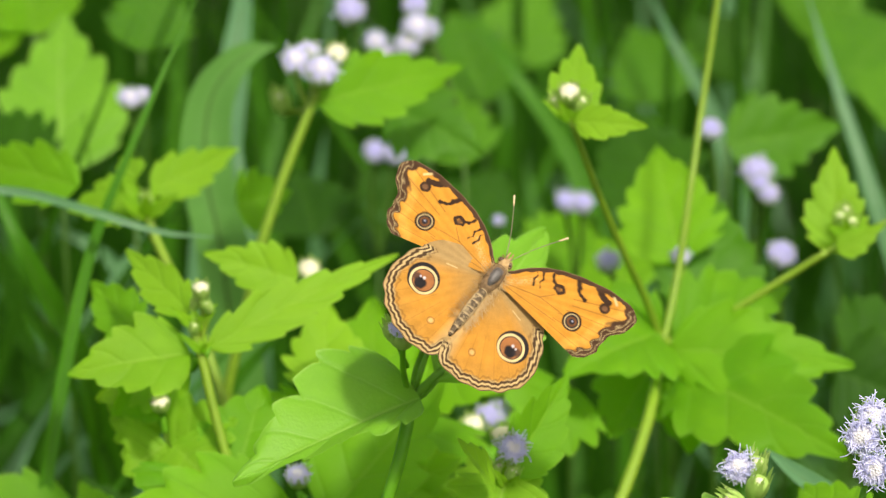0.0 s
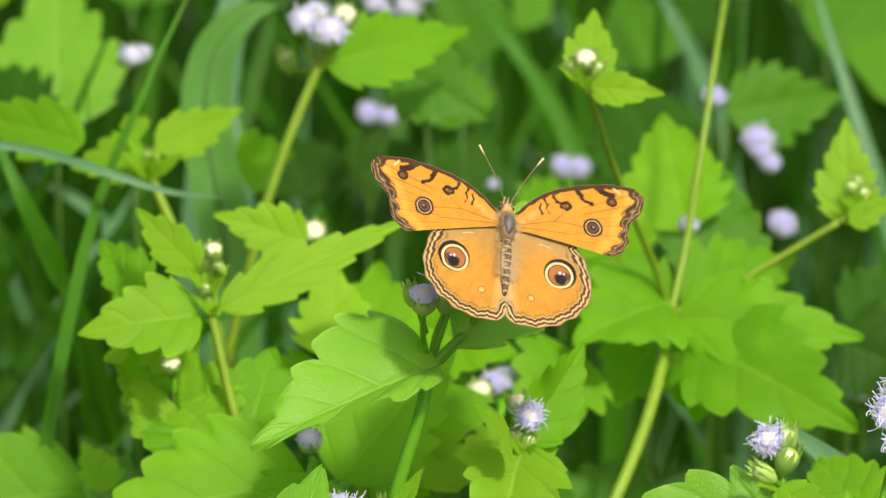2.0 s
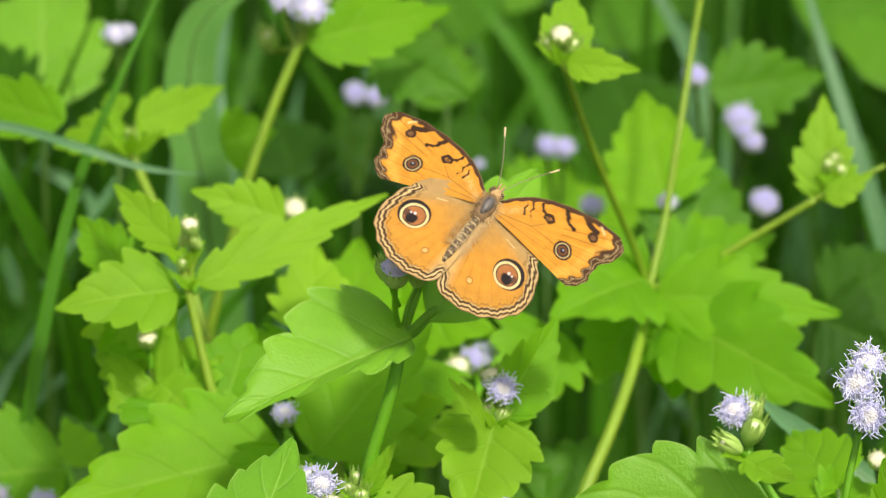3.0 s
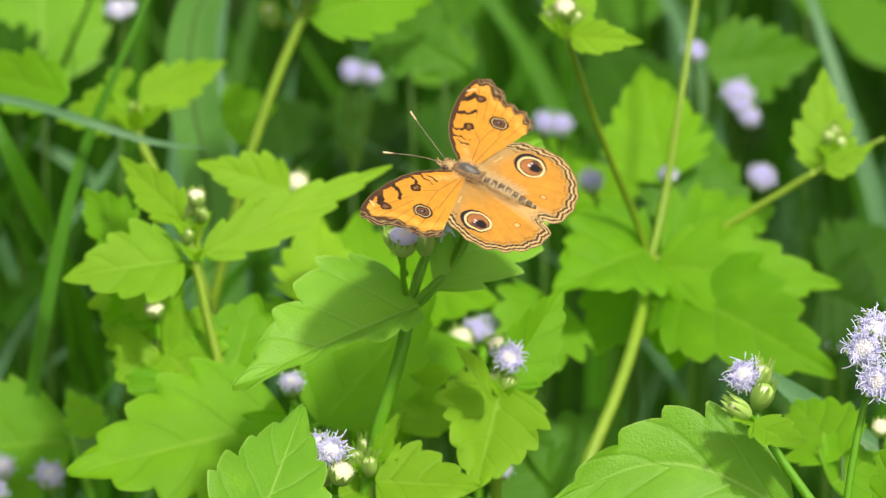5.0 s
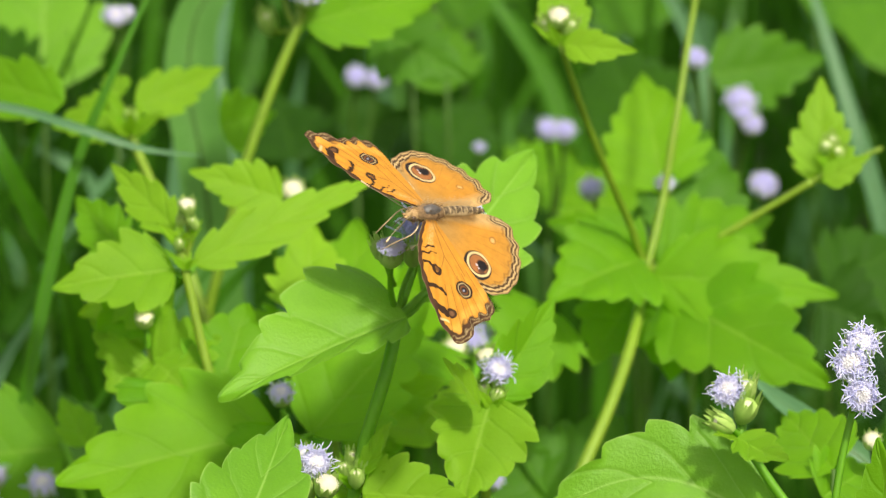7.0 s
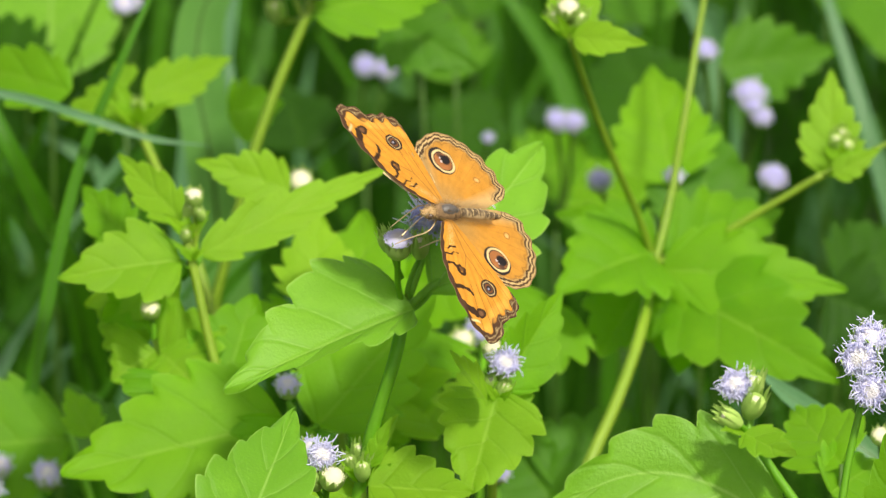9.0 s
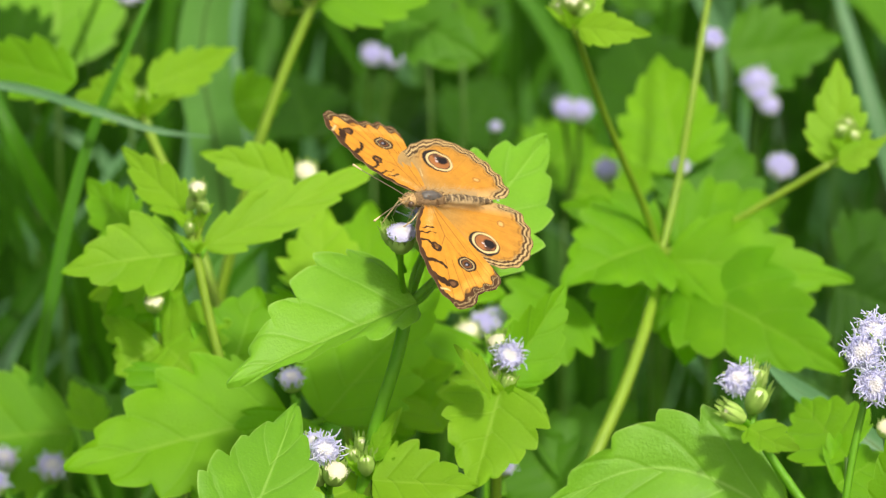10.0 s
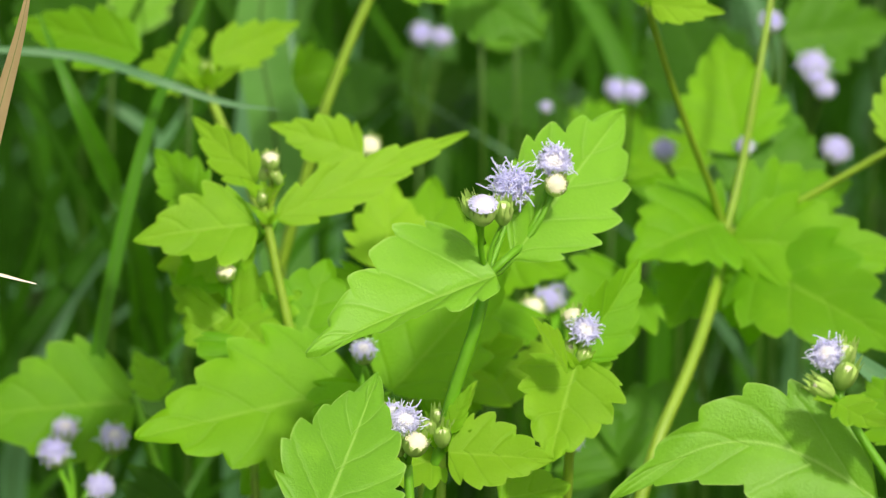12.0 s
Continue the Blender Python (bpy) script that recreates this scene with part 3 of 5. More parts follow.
    leaf(p, (-0.0077, -0.0067, 0.3833), (-0.0256, -0.0203, 0.3831), 0.0160, (0.0, -0.55, 0.85), 0.2, 0.02, 7, FRESH, 0.06)


front_right_plant()
right_edge_plant()
front_left_plant()
bud_plant()


# ---- plants close behind the feeding plant ----
def small_lilac_plant():
    top = (0.0195, 0.0118, 0.3951)
    p = plant_at(top[0], top[1], "bright green weed with one lilac head over drooping leaves", "flowering weeds in the meadow")
    stem(p, [top, (0.0189, 0.0118, 0.3813), *drop((0.0181, 0.0109, 0.3653), 0.0, 0.01)], 0.0010, 0.0016, YSTEM)
    head(p, (0.0213, 0.0101, 0.4045), "side", 0.82, (0.25, -0.7, 0.7), top, 0.0006, YSTEM)
    head(p, (0.0190, 0.0184, 0.4046), "cream", 0.75, (-0.15, -0.2, 1), top, 0.0006, YSTEM)
    head(p, (0.0185, 0.0109, 0.3998), "bud", 0.75, (-0.25, -0.3, 0.9), top, 0.0006, YSTEM)
    head(p, (0.0212, 0.0082, 0.3998), "bud", 0.65, (0.3, -0.3, 0.9), top, 0.0006, YSTEM)
    rosette(p, (0.0198, 0.0071, 0.3971), 5, 0.0065, 0.4)
    leaf(p, (0.0204, 0.0151, 0.3964), (0.0330, 0.0350, 0.4109), 0.0150, (0.55, -0.75, 0.4), 0.45, 0.02, 7, LEAF, 0.05)
    leaf(p, (0.0175, 0.0002, 0.4003), (0.0100, -0.0077, 0.4143), 0.0085, (-0.1, -0.5, 0.85), 0.3, 0.02, 6, FRESH, 0.05)
    leaf(p, (0.0198, 0.0079, 0.3990), (0.0131, -0.0141, 0.3850), 0.0235, (0.1, -0.80, 0.6), 0.36, -0.08, 8, FRESH, 0.07)
    leaf(p, (0.0205, 0.0165, 0.3931), (0.0291, 0.0144, 0.3877), 0.0120, (0.1, -0.6, 0.8), 0.2, -0.05, 6, FRESH, 0.06)


def single_lilac_plant():
    top = (-0.0218, 0.0314, 0.3811)
    p = plant_at(top[0] + 0.01, top[1], "low weed with a single small lilac flower head", "flowering weeds in the meadow")
    stem(p, [(-0.0233, 0.0310, 0.3870), top, *drop((-0.0175, 0.0315, 0.3600), 0.0, 0.01)], 0.0007, 0.0014)
    head(p, (-0.0235, 0.0323, 0.3903), "short", 0.72, (0.0, -0.45, 0.9))
    leaf(p, (-0.0177, 0.0486, 0.3737), (0.0078, 0.0692, 0.3955), 0.0290, (-0.2, -0.70, 0.7), 0.2, 0.02, 8, LEAF, 0.06, top)
    leaf(p, (-0.0120, 0.0695, 0.3667), (0.0108, 0.0679, 0.3776), 0.0260, (0.1, -0.65, 0.75), 0.2, -0.02, 8, FRESH, 0.06)
    leaf(p, (0.0080, 0.0540, 0.3690), (-0.0001, 0.0750, 0.3728), 0.0160, (0.1, -0.75, 0.65), 0.2, 0.02, 7, FRESH, 0.06)
    leaf(p, (0.0195, 0.0600, 0.3735), (0.0065, 0.0500, 0.3790), 0.0170, (0.1, -0.70, 0.7), 0.2, 0.02, 7, FRESH, 0.06)
    leaf(p, (0.0205, 0.0520, 0.3740), (0.0160, 0.0300, 0.3690), 0.0150, (0.1, -0.70, 0.7), 0.2, 0.02, 7, LEAF, 0.06)
    leaf(p, (-0.0110, 0.0780, 0.3577), (0.0035, 0.0807, 0.3644), 0.0200, (0.1, -0.65, 0.75), 0.2, -0.02, 8, LEAF, 0.06)


def low_left_plant():
    node = (-0.0235, 0.0440, 0.3766)
    p = plant_at(node[0], node[1], "weed with wide toothed leaves spread low", "flowering weeds in the meadow")
    stem(p, [(-0.0229, 0.0477, 0.3786), node, *drop((-0.0241, 0.0389, 0.3567))], 0.0010, 0.0018)
    leaf(p, (-0.0245, 0.0367, 0.3801), (-0.0700, 0.0202, 0.3744), 0.0370, (0.05, -0.70, 0.72), 0.10, 0.02, 8, LEAF, 0.06, None, 0.66, 0.26)
    leaf(p, (-0.0243, 0.0297, 0.3838), (-0.0276, 0.0163, 0.3719), 0.0220, (0.2, -0.7, 0.6), 0.2, -0.03, 7, LEAF, 0.06)
    leaf(p, (-0.0667, 0.0850, 0.3559), (-0.0726, 0.0950, 0.3630), 0.0100, (0.1, -0.75, 0.6), 0.2, 0.02, 6, LEAF, 0.06)
    leaf(p, (-0.0347, 0.0624, 0.3639), (-0.0487, 0.0479, 0.3502), 0.0240, (-0.1, -0.7, 0.6), 0.2, -0.05, 8, LEAF, 0.06)


def left_plant():
    node = (-0.0436, 0.0563, 0.4070)
    p = plant_at(node[0] + 0.02, node[1], "yellow-green weed with pointed leaves and closed buds", "flowering weeds in the meadow")
    stem(p, [(-0.0455, 0.0591, 0.4141), node, (-0.0408, 0.0514, 0.3950), (-0.0381, 0.0472, 0.3846), *drop((-0.0358, 0.0426, 0.3732), 0.01, 0.01)], 0.0010, 0.0015, YSTEM)
    for k, (spot, kind) in enumerate((((-0.0433, 0.0594, 0.4220), "cream"), ((-0.0445, 0.0608, 0.4181), "bud"), ((-0.0421, 0.0580, 0.4184), "bud"), ((-0.0449, 0.0563, 0.4143), "bud"))):
        head(p, spot, kind, 0.58 if k == 0 else 0.46, (0.3 * math.sin(k * 2.3), -0.3, 0.9), node, 0.0005, YSTEM)
    rosette(p, (-0.0443, 0.0585, 0.4125), 6, 0.0075, 0.7)
    rosette(p, (-0.0436, 0.0555, 0.4086), 5, 0.0055, 0.1)
    leaf(p, (-0.0461, 0.0649, 0.4140), (-0.0603, 0.0854, 0.4208), 0.0105, (-0.2, -0.75, 0.6), 0.3, 0.02, 6, FRESH, 0.05, node)
    leaf(p, (-0.0460, 0.0567, 0.4081), (-0.0714, 0.0504, 0.4067), 0.0205, (-0.1, -0.70, 0.7), 0.25, 0.06, 7, FRESH, 0.06, node)
    leaf(p, (-0.0420, 0.0599, 0.4080), (-0.0020, 0.0796, 0.4213), 0.0118, (0.1, -0.75, 0.65), 0.15, 0.05, 9, FRESH, 0.06, node)
    leaf(p, (-0.0240, 0.0929, 0.4096), (-0.0438, 0.0955, 0.4160), 0.0135, (0.1, -0.80, 0.5), 0.2, 0.06, 7, FRESH, 0.06)
    leaf(p, (-0.0463, 0.0636, 0.4034), (-0.0665, 0.0683, 0.3932), 0.0180, (-0.1, -0.8, 0.5), 0.2, -0.05, 7, FRESH, 0.06, node)
    leaf(p, (-0.0487, 0.0701, 0.3976), (-0.0633, 0.0621, 0.3925), 0.0230, (0.0, -0.8, 0.5), 0.2, -0.05, 7, LEAF, 0.06, node)
    leaf(p, (-0.0582, 0.0865, 0.4013), (-0.0688, 0.0984, 0.4082), 0.0130, (-0.1, -0.8, 0.5), 0.2, 0.02, 6, LEAF, 0.06)


def under_left_plant():
    node = (-0.0515, 0.0601, 0.3876)
    p = plant_at(node[0], node[1], "yellow-green weed topped by one small white bud", "flowering weeds in the meadow")
    stem(p, [(-0.0529, 0.0646, 0.3915), node, *drop((-0.0492, 0.0543, 0.3733))], 0.0008, 0.0014, YSTEM)
    head(p, (-0.0522, 0.0469, 0.4016), "cream", 0.62, (0.0, -0.5, 0.9), (-0.0516, 0.0481, 0.3939))
    leaf(p, (-0.0508, 0.0571, 0.3875), (-0.0365, 0.0564, 0.3929), 0.0200, (0.1, -0.75, 0.6), 0.15, 0.03, 8, FRESH, 0.06)
    leaf(p, (-0.0517, 0.0571, 0.3875), (-0.0608, 0.0522, 0.3826), 0.0200, (-0.1, -0.75, 0.6), 0.15, 0.03, 8, FRESH, 0.06)
    leaf(p, (-0.0501, 0.0544, 0.3880), (-0.0403, 0.0407, 0.3829), 0.0240, (0.1, -0.75, 0.6), 0.15, 0.03, 8, FRESH, 0.06)
    leaf(p, (-0.0523, 0.0658, 0.3871), (-0.0649, 0.0708, 0.3922), 0.0200, (0.0, -0.75, 0.6), 0.15, 0.03, 7, FRESH, 0.06)
    leaf(p, (-0.0365, 0.0499, 0.3841), (-0.0307, 0.0641, 0.3974), 0.0230, (0.0, -0.80, 0.5), 0.15, 0.03, 7, LEAF, 0.06)
    leaf(p, (-0.0482, 0.0474, 0.3852), (-0.0536, 0.0337, 0.3796), 0.0200, (0.0, -0.75, 0.6), 0.15, 0.03, 7, LEAF, 0.06)


def left_corner_plant():
    node = (-0.0727, 0.1073, 0.3457)
    p = plant_at(node[0], node[1], "low weed with broad leaves and round lilac heads", "flowering weeds in the meadow")
    stem(p, [(-0.0734, 0.1079, 0.3470), node, *drop((-0.0744, 0.1005, 0.3288))], 0.0010, 0.0016)
    leaf(p, node, (-0.1094, 0.1034, 0.3438), 0.0330, (0.05, -0.70, 0.72), 0.10, 0.03, 8, LEAF, 0.06, None, 0.66, 0.2)
    leaf(p, (-0.0658, 0.1254, 0.3349), (-0.0747, 0.1367, 0.3466), 0.0150, (0.1, -0.8, 0.5), 0.2, 0.02, 6, SHADED_LEAF, 0.06)
    leaf(p, (-0.0608, 0.0706, 0.3395), (-0.0763, 0.0670, 0.3304), 0.0250, (0.1, -0.7, 0.6), 0.2, 0.02, 7, SHADED_LEAF, 0.06)
    foot = (-0.0850, 0.0734, 0.3313)
    head(p, (-0.0896, 0.0847, 0.3439), "faded", 0.92, (-0.1, -0.5, 0.9), foot)
    head(p, (-0.0875, 0.0945, 0.3450), "short", 0.80, (0.1, -0.4, 0.9), foot)
    head(p, (-0.0767, 0.0885, 0.3457), "short", 0.90, (0.1, -0.5, 0.9), foot)
    head(p, (-0.0791, 0.0715, 0.3415), "faded", 0.84, (0.1, -0.6, 0.8), foot)
    stem(p, [foot, *drop((-0.0825, 0.0703, 0.3235), 0.0, 0.0)], 0.0009, 0.0014)


def middle_plant():
    node = (-0.0182, 0.0932, 0.3802)
    p = plant_at(node[0], node[1], "yellow-green weed with upright leaves and one white bud", "flowering weeds in the meadow")
    stem(p, [(-0.0222, 0.1352, 0.3910), (-0.0204, 0.1169, 0.3850), node, (-0.0134, 0.0798, 0.3622), *drop((-0.0127, 0.0683, 0.3488))], 0.0008, 0.0015, YSTEM)
    head(p, (-0.0226, 0.1424, 0.3929), "cream", 0.80, (0.0, -0.6, 0.8))
    leaf(p, (-0.0187, 0.0889, 0.3846), (-0.0180, 0.1069, 0.3989), 0.0200, (0.0, -0.85, 0.4), 0.15, 0.02, 7, FRESH, 0.06)
    leaf(p, (-0.0086, 0.0976, 0.3757), (-0.0089, 0.1342, 0.3886), 0.0250, (0.0, -0.80, 0.5), 0.15, 0.02, 7, LEAF, 0.06)
    leaf(p, (-0.0207, 0.0932, 0.3802), (-0.0314, 0.0843, 0.3735), 0.0200, (0.0, -0.75, 0.5), 0.15, 0.02, 7, LEAF, 0.06)
    foot = (0.0169, 0.0939, 0.3667)
    head(p, (0.0129, 0.0968, 0.3738), "cream", 0.82, (-0.1, -0.5, 0.9), foot)
    head(p, (0.0163, 0.1027, 0.3731), "faded", 0.80, (-0.1, -0.6, 0.8), foot)
    head(p, (0.0191, 0.1058, 0.3732), "faded", 0.74, (0.2, -0.6, 0.8), foot)
    stem(p, [foot, *drop((0.0156, 0.0875, 0.3509))], 0.0008, 0.0014)
    leaf(p, (-0.0014, 0.1177, 0.3793), (0.0206, 0.1047, 0.3780), 0.0240, (0.0, -0.75, 0.5), 0.15, 0.02, 7, LEAF, 0.06)
    leaf(p, (0.0036, 0.0870, 0.3801), (-0.0012, 0.0662, 0.3732), 0.0300, (0.0, -0.75, 0.5), 0.15, 0.02, 7, LEAF, 0.06)
    head(p, (0.0207, 0.0551, 0.3605), "short", 0.62, (0.2, -0.5, 0.9), (0.0202, 0.0526, 0.3544))
    leaf(p, (0.0353, 0.1100, 0.3758), (0.0205, 0.0939, 0.3667), 0.0260, (0.0, -0.75, 0.5), 0.15, 0.02, 7, LEAF, 0.06)


def forked_plant():
    fork = (0.0548, 0.1161, 0.3831)
    p = plant_at(fork[0] - 0.03, fork[1], "tall weed whose stem forks above wide toothed leaves", "flowering weeds in the meadow")
    stem(p, [fork, (0.0512, 0.0970, 0.3745), (0.0458, 0.0811, 0.3654), (0.0398, 0.0684, 0.3565), *drop((0.0334, 0.0600, 0.3432), -0.01, 0.0)], 0.0014, 0.0020, YSTEM)
    top = (0.0356, 0.0947, 0.4438)
    stem(p, [fork, (0.0521, 0.1142, 0.3923), (0.0469, 0.1070, 0.4076), (0.0408, 0.0990, 0.4263), top], 0.0010, 0.0008, YSTEM, "branch")
    stem(p, [fork, (0.0581, 0.1264, 0.3929), (0.0621, 0.1375, 0.4124), (0.0655, 0.1504, 0.4286), (0.0702, 0.1610, 0.4548), (0.0735, 0.1703, 0.4779)], 0.0011, 0.0008, YSTEM, "branch")
    end = (0.0911, 0.1181, 0.4035)
    stem(p, [fork, (0.0648, 0.1177, 0.3871), (0.0807, 0.1185, 0.3966), end], 0.0010, 0.0009, YSTEM, "branch")
    head(p, (0.0352, 0.0946, 0.4509), "cream", 0.72, (0.0, -0.5, 0.9), top, 0.0005, YSTEM)
    head(p, (0.0324, 0.0964, 0.4480), "bud", 0.66, (-0.4, -0.3, 0.8), top, 0.0005, YSTEM)
    head(p, (0.0378, 0.0962, 0.4477), "bud", 0.66, (0.4, -0.3, 0.8), top, 0.0005, YSTEM)
    rosette(p, (0.0353, 0.0947, 0.4438), 5, 0.0070, 0.5)
    leaf(p, (0.0352, 0.1003, 0.4430), (0.0383, 0.1166, 0.4534), 0.0125, (0.1, -0.85, 0.4), 0.2, 0.02, 6, FRESH, 0.05)
    leaf(p, (0.0363, 0.0921, 0.4448), (0.0515, 0.0864, 0.4453), 0.0085, (0.1, -0.80, 0.5), 0.2, 0.06, 5, FRESH, 0.06)
    for k, spot in enumerate(((0.0940, 0.1209, 0.4105), (0.0965, 0.1205, 0.4093), (0.0954, 0.1241, 0.4106))):
        head(p, spot, "bud", 0.62, (0.3 * math.sin(2.0 * k), -0.5, 0.8), (0.0955, 0.1193, 0.4064), 0.0005, YSTEM)
    rosette(p, (0.0952, 0.1191, 0.4059), 5, 0.0065, 0.9)
    leaf(p, (0.0929, 0.1206, 0.4020), (0.0933, 0.1348, 0.4215), 0.0150, (0.0, -0.9, 0.4), 0.15, 0.02, 8, FRESH, 0.06)
    leaf(p, (0.0932, 0.1153, 0.4044), (0.1036, 0.1174, 0.4095), 0.0070, (0.0, -0.8, 0.5), 0.15, 0.02, 5, FRESH, 0.06)
    stem(p, [end, (0.0964, 0.1191, 0.4059), (0.1062, 0.1208, 0.4101)], 0.0008, 0.0006, YSTEM, "branch")
    leaf(p, (0.0537, 0.1144, 0.3865), (0.0332, 0.0954, 0.3857), 0.0290, (-0.2, -0.70, 0.7), 0.25, 0.10, 8, LEAF, 0.07, fork)
    leaf(p, (0.0545, 0.1200, 0.3849), (0.0335, 0.1178, 0.3951), 0.0180, (-0.1, -0.75, 0.7), 0.25, 0.06, 7, LEAF, 0.07, fork)
    leaf(p, (0.0576, 0.1195, 0.3837), (0.0842, 0.1399, 0.3868), 0.0250, (0.1, -0.70, 0.7), 0.2, 0.05, 8, LEAF, 0.07, fork)
    leaf(p, (0.0562, 0.1130, 0.3831), (0.0962, 0.1064, 0.3823), 0.0230, (0.1, -0.70, 0.7), 0.2, 0.08, 8, LEAF, 0.07, fork)
    leaf(p, (0.0586, 0.1114, 0.3791), (0.0925, 0.0777, 0.3720), 0.0330, (0.1, -0.72, 0.7), 0.15, 0.06, 9, LEAF, 0.07, fork)
    leaf(p, (0.0528, 0.1227, 0.3758), (0.0427, 0.1086, 0.3644), 0.0240, (-0.1, -0.75, 0.6), 0.2, 0.04, 7, LEAF, 0.07, fork)
    leaf(p, (0.0611, 0.1127, 0.3746), (0.0596, 0.0992, 0.3643), 0.0200, (0.1, -0.75, 0.6), 0.2, 0.04, 7, LEAF, 0.07)
    leaf(p, (0.0600, 0.1590, 0.3854), (0.0555, 0.1862, 0.4034), 0.0260, (0.0, -0.85, 0.45), 0.15, 0.02, 8, LEAF, 0.06)
    leaf(p, (0.0649, 0.1543, 0.3738), (0.0705, 0.1756, 0.3938), 0.0270, (0.0, -0.9, 0.3), 0.15, 0.02, 8, HALF_SHADED_LEAF, 0.06)
    head(p, (0.0595, 0.1372, 0.3958), "short", 0.62, (-0.1, -0.5, 0.9), (0.0598, 0.1337, 0.3873), 0.0006, YSTEM)


def top_left_plant():
    node = (-0.0218, 0.1583, 0.4242)
    p = plant_at(node[0] - 0.03, node[1], "weed with pale lilac heads above a long pointed leaf", "flowering weeds in the meadow")
    stem(p, [(-0.0202, 0.1597, 0.4277), node, (-0.0268, 0.1539, 0.4133), (-0.0329, 0.1476, 0.3977), *drop((-0.0390, 0.1436, 0.3798), -0.02, 0.0)], 0.0012, 0.0016, YSTEM)
    for spot, kind, size in (((-0.0243, 0.1597, 0.4358), "short", 0.95), ((-0.0187, 0.1561, 0.4347), "short", 1.05), ((-0.0154, 0.1659, 0.4350), "cream", 0.8), ((-0.0219, 0.1660, 0.4352), "short", 0.8)):
        head(p, spot, kind, size, (0.1, -0.6, 0.8), node, 0.0006, YSTEM)
    leaf(p, (-0.0200, 0.1590, 0.4259), (0.0132, 0.1814, 0.4246), 0.0185, (0.05, -0.80, 0.55), 0.15, 0.04, 8, LEAF, 0.06, node)
    leaf(p, (-0.0045, 0.1959, 0.4105), (0.0171, 0.1860, 0.4027), 0.0220, (0.05, -0.80, 0.55), 0.15, 0.04, 8, HALF_SHADED_LEAF, 0.06)
    head(p, (-0.0284, 0.1678, 0.4235), "bud", 0.9, (-0.2, -0.4, 0.9), node, 0.0006, YSTEM)


def back_left_plant():
    node = (-0.0579, 0.1468, 0.4038)
    p = plant_at(node[0] + 0.02, node[1], "yellow-green weed with a closed bud between two leaves", "flowering weeds in the meadow")
    stem(p, [(-0.0588, 0.1487, 0.4084), node, (-0.0528, 0.1366, 0.3945), (-0.0458, 0.1255, 0.3829), *drop((-0.0421, 0.1200, 0.3692))], 0.0011, 0.0015, YSTEM)
    head(p, (-0.0585, 0.1484, 0.4079), "bud", 0.62, (0.0, -0.4, 0.9))
    rosette(p, (-0.0586, 0.1468, 0.4038), 7, 0.0095, 0.3)
    leaf(p, (-0.0574, 0.1519, 0.4085), (-0.0382, 0.1694, 0.4113), 0.0120, (0.05, -0.80, 0.5), 0.2, 0.04, 7, FRESH, 0.06, node)
    leaf(p, (-0.0593, 0.1515, 0.4074), (-0.0762, 0.1531, 0.4035), 0.0130, (-0.05, -0.80, 0.5), 0.2, 0.04, 7, FRESH, 0.06, node)
    leaf(p, (-0.0606, 0.1557, 0.4098), (-0.0646, 0.1632, 0.4123), 0.0080, (-0.05, -0.80, 0.5), 0.2, 0.04, 5, FRESH, 0.06)
    leaf(p, (-0.0399, 0.1879, 0.3908), (-0.0272, 0.1889, 0.3931), 0.0160, (0.05, -0.80, 0.5), 0.2, 0.04, 6, LEAF, 0.06)
    leaf(p, (-0.0732, 0.1496, 0.4107), (-0.1019, 0.1696, 0.4118), 0.0160, (-0.05, -0.80, 0.5), 0.2, 0.04, 7, LEAF, 0.06)


for make in (small_lilac_plant, single_lilac_plant, low_left_plant, left_plant, under_left_plant, left_corner_plant, middle_plant, forked_plant, top_left_plant, back_left_plant):
    make()


# ---- flower heads and leaves further back ----
def back_flower(spots, lean=0.0, label="thin far weed stem with pale lilac flower heads", leaves=()):
    first = spots[0][0]
    foot = (first[0] + lean, first[1] + 0.004, first[2] - 0.030)
    p = plant_at(foot[0], foot[1], label, "flowering weeds in the meadow")
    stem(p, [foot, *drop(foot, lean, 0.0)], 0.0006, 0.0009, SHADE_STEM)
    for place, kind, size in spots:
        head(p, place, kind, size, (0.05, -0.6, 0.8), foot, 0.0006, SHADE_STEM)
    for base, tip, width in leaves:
        leaf(p, base, tip, width, (0.0, -0.8, 0.5), 0.15, 0.03, 7, SHADED_LEAF, 0.06)


back_flower((((0.0017, 0.2486, 0.4112), "short", 0.95), ((-0.0005, 0.2472, 0.4076), "short", 0.85), ((0.0039, 0.2515, 0.4094), "short", 0.8), ((0.0014, 0.2538, 0.4150), "faded", 0.8)), 0.01)
back_flower((((-0.0082, 0.2569, 0.4047), "short", 0.75), ((-0.0056, 0.2557, 0.4018), "short", 0.7), ((-0.0140, 0.2598, 0.4118), "faded", 0.95)), 0.012)
# Far heads below use the duller mauve florets to paint shade on them.
back_flower((((-0.0098, 0.2994, 0.3611), "faded", 0.75), ((-0.0050, 0.3058, 0.3577), "faded", 0.66)), 0.0, leaves=(((-0.0250, 0.3085, 0.3352), (-0.0306, 0.3321, 0.3441), 0.025), ((-0.0141, 0.3277, 0.3334), (0.0029, 0.3302, 0.3395), 0.022)))
back_flower((((0.0359, 0.2616, 0.3616), "faded", 0.72), ((0.0397, 0.2614, 0.3612), "faded", 0.75)), 0.0)
back_flower((((0.0848, 0.2096, 0.3674), "faded", 0.88),), 0.0, "thin far weed stem with one round faded head")
back_flower((((0.0801, 0.2291, 0.3806), "faded", 0.98), ((0.0825, 0.2240, 0.3768), "faded", 0.70), ((0.0806, 0.2249, 0.3791), "faded", 0.62)), 0.0)
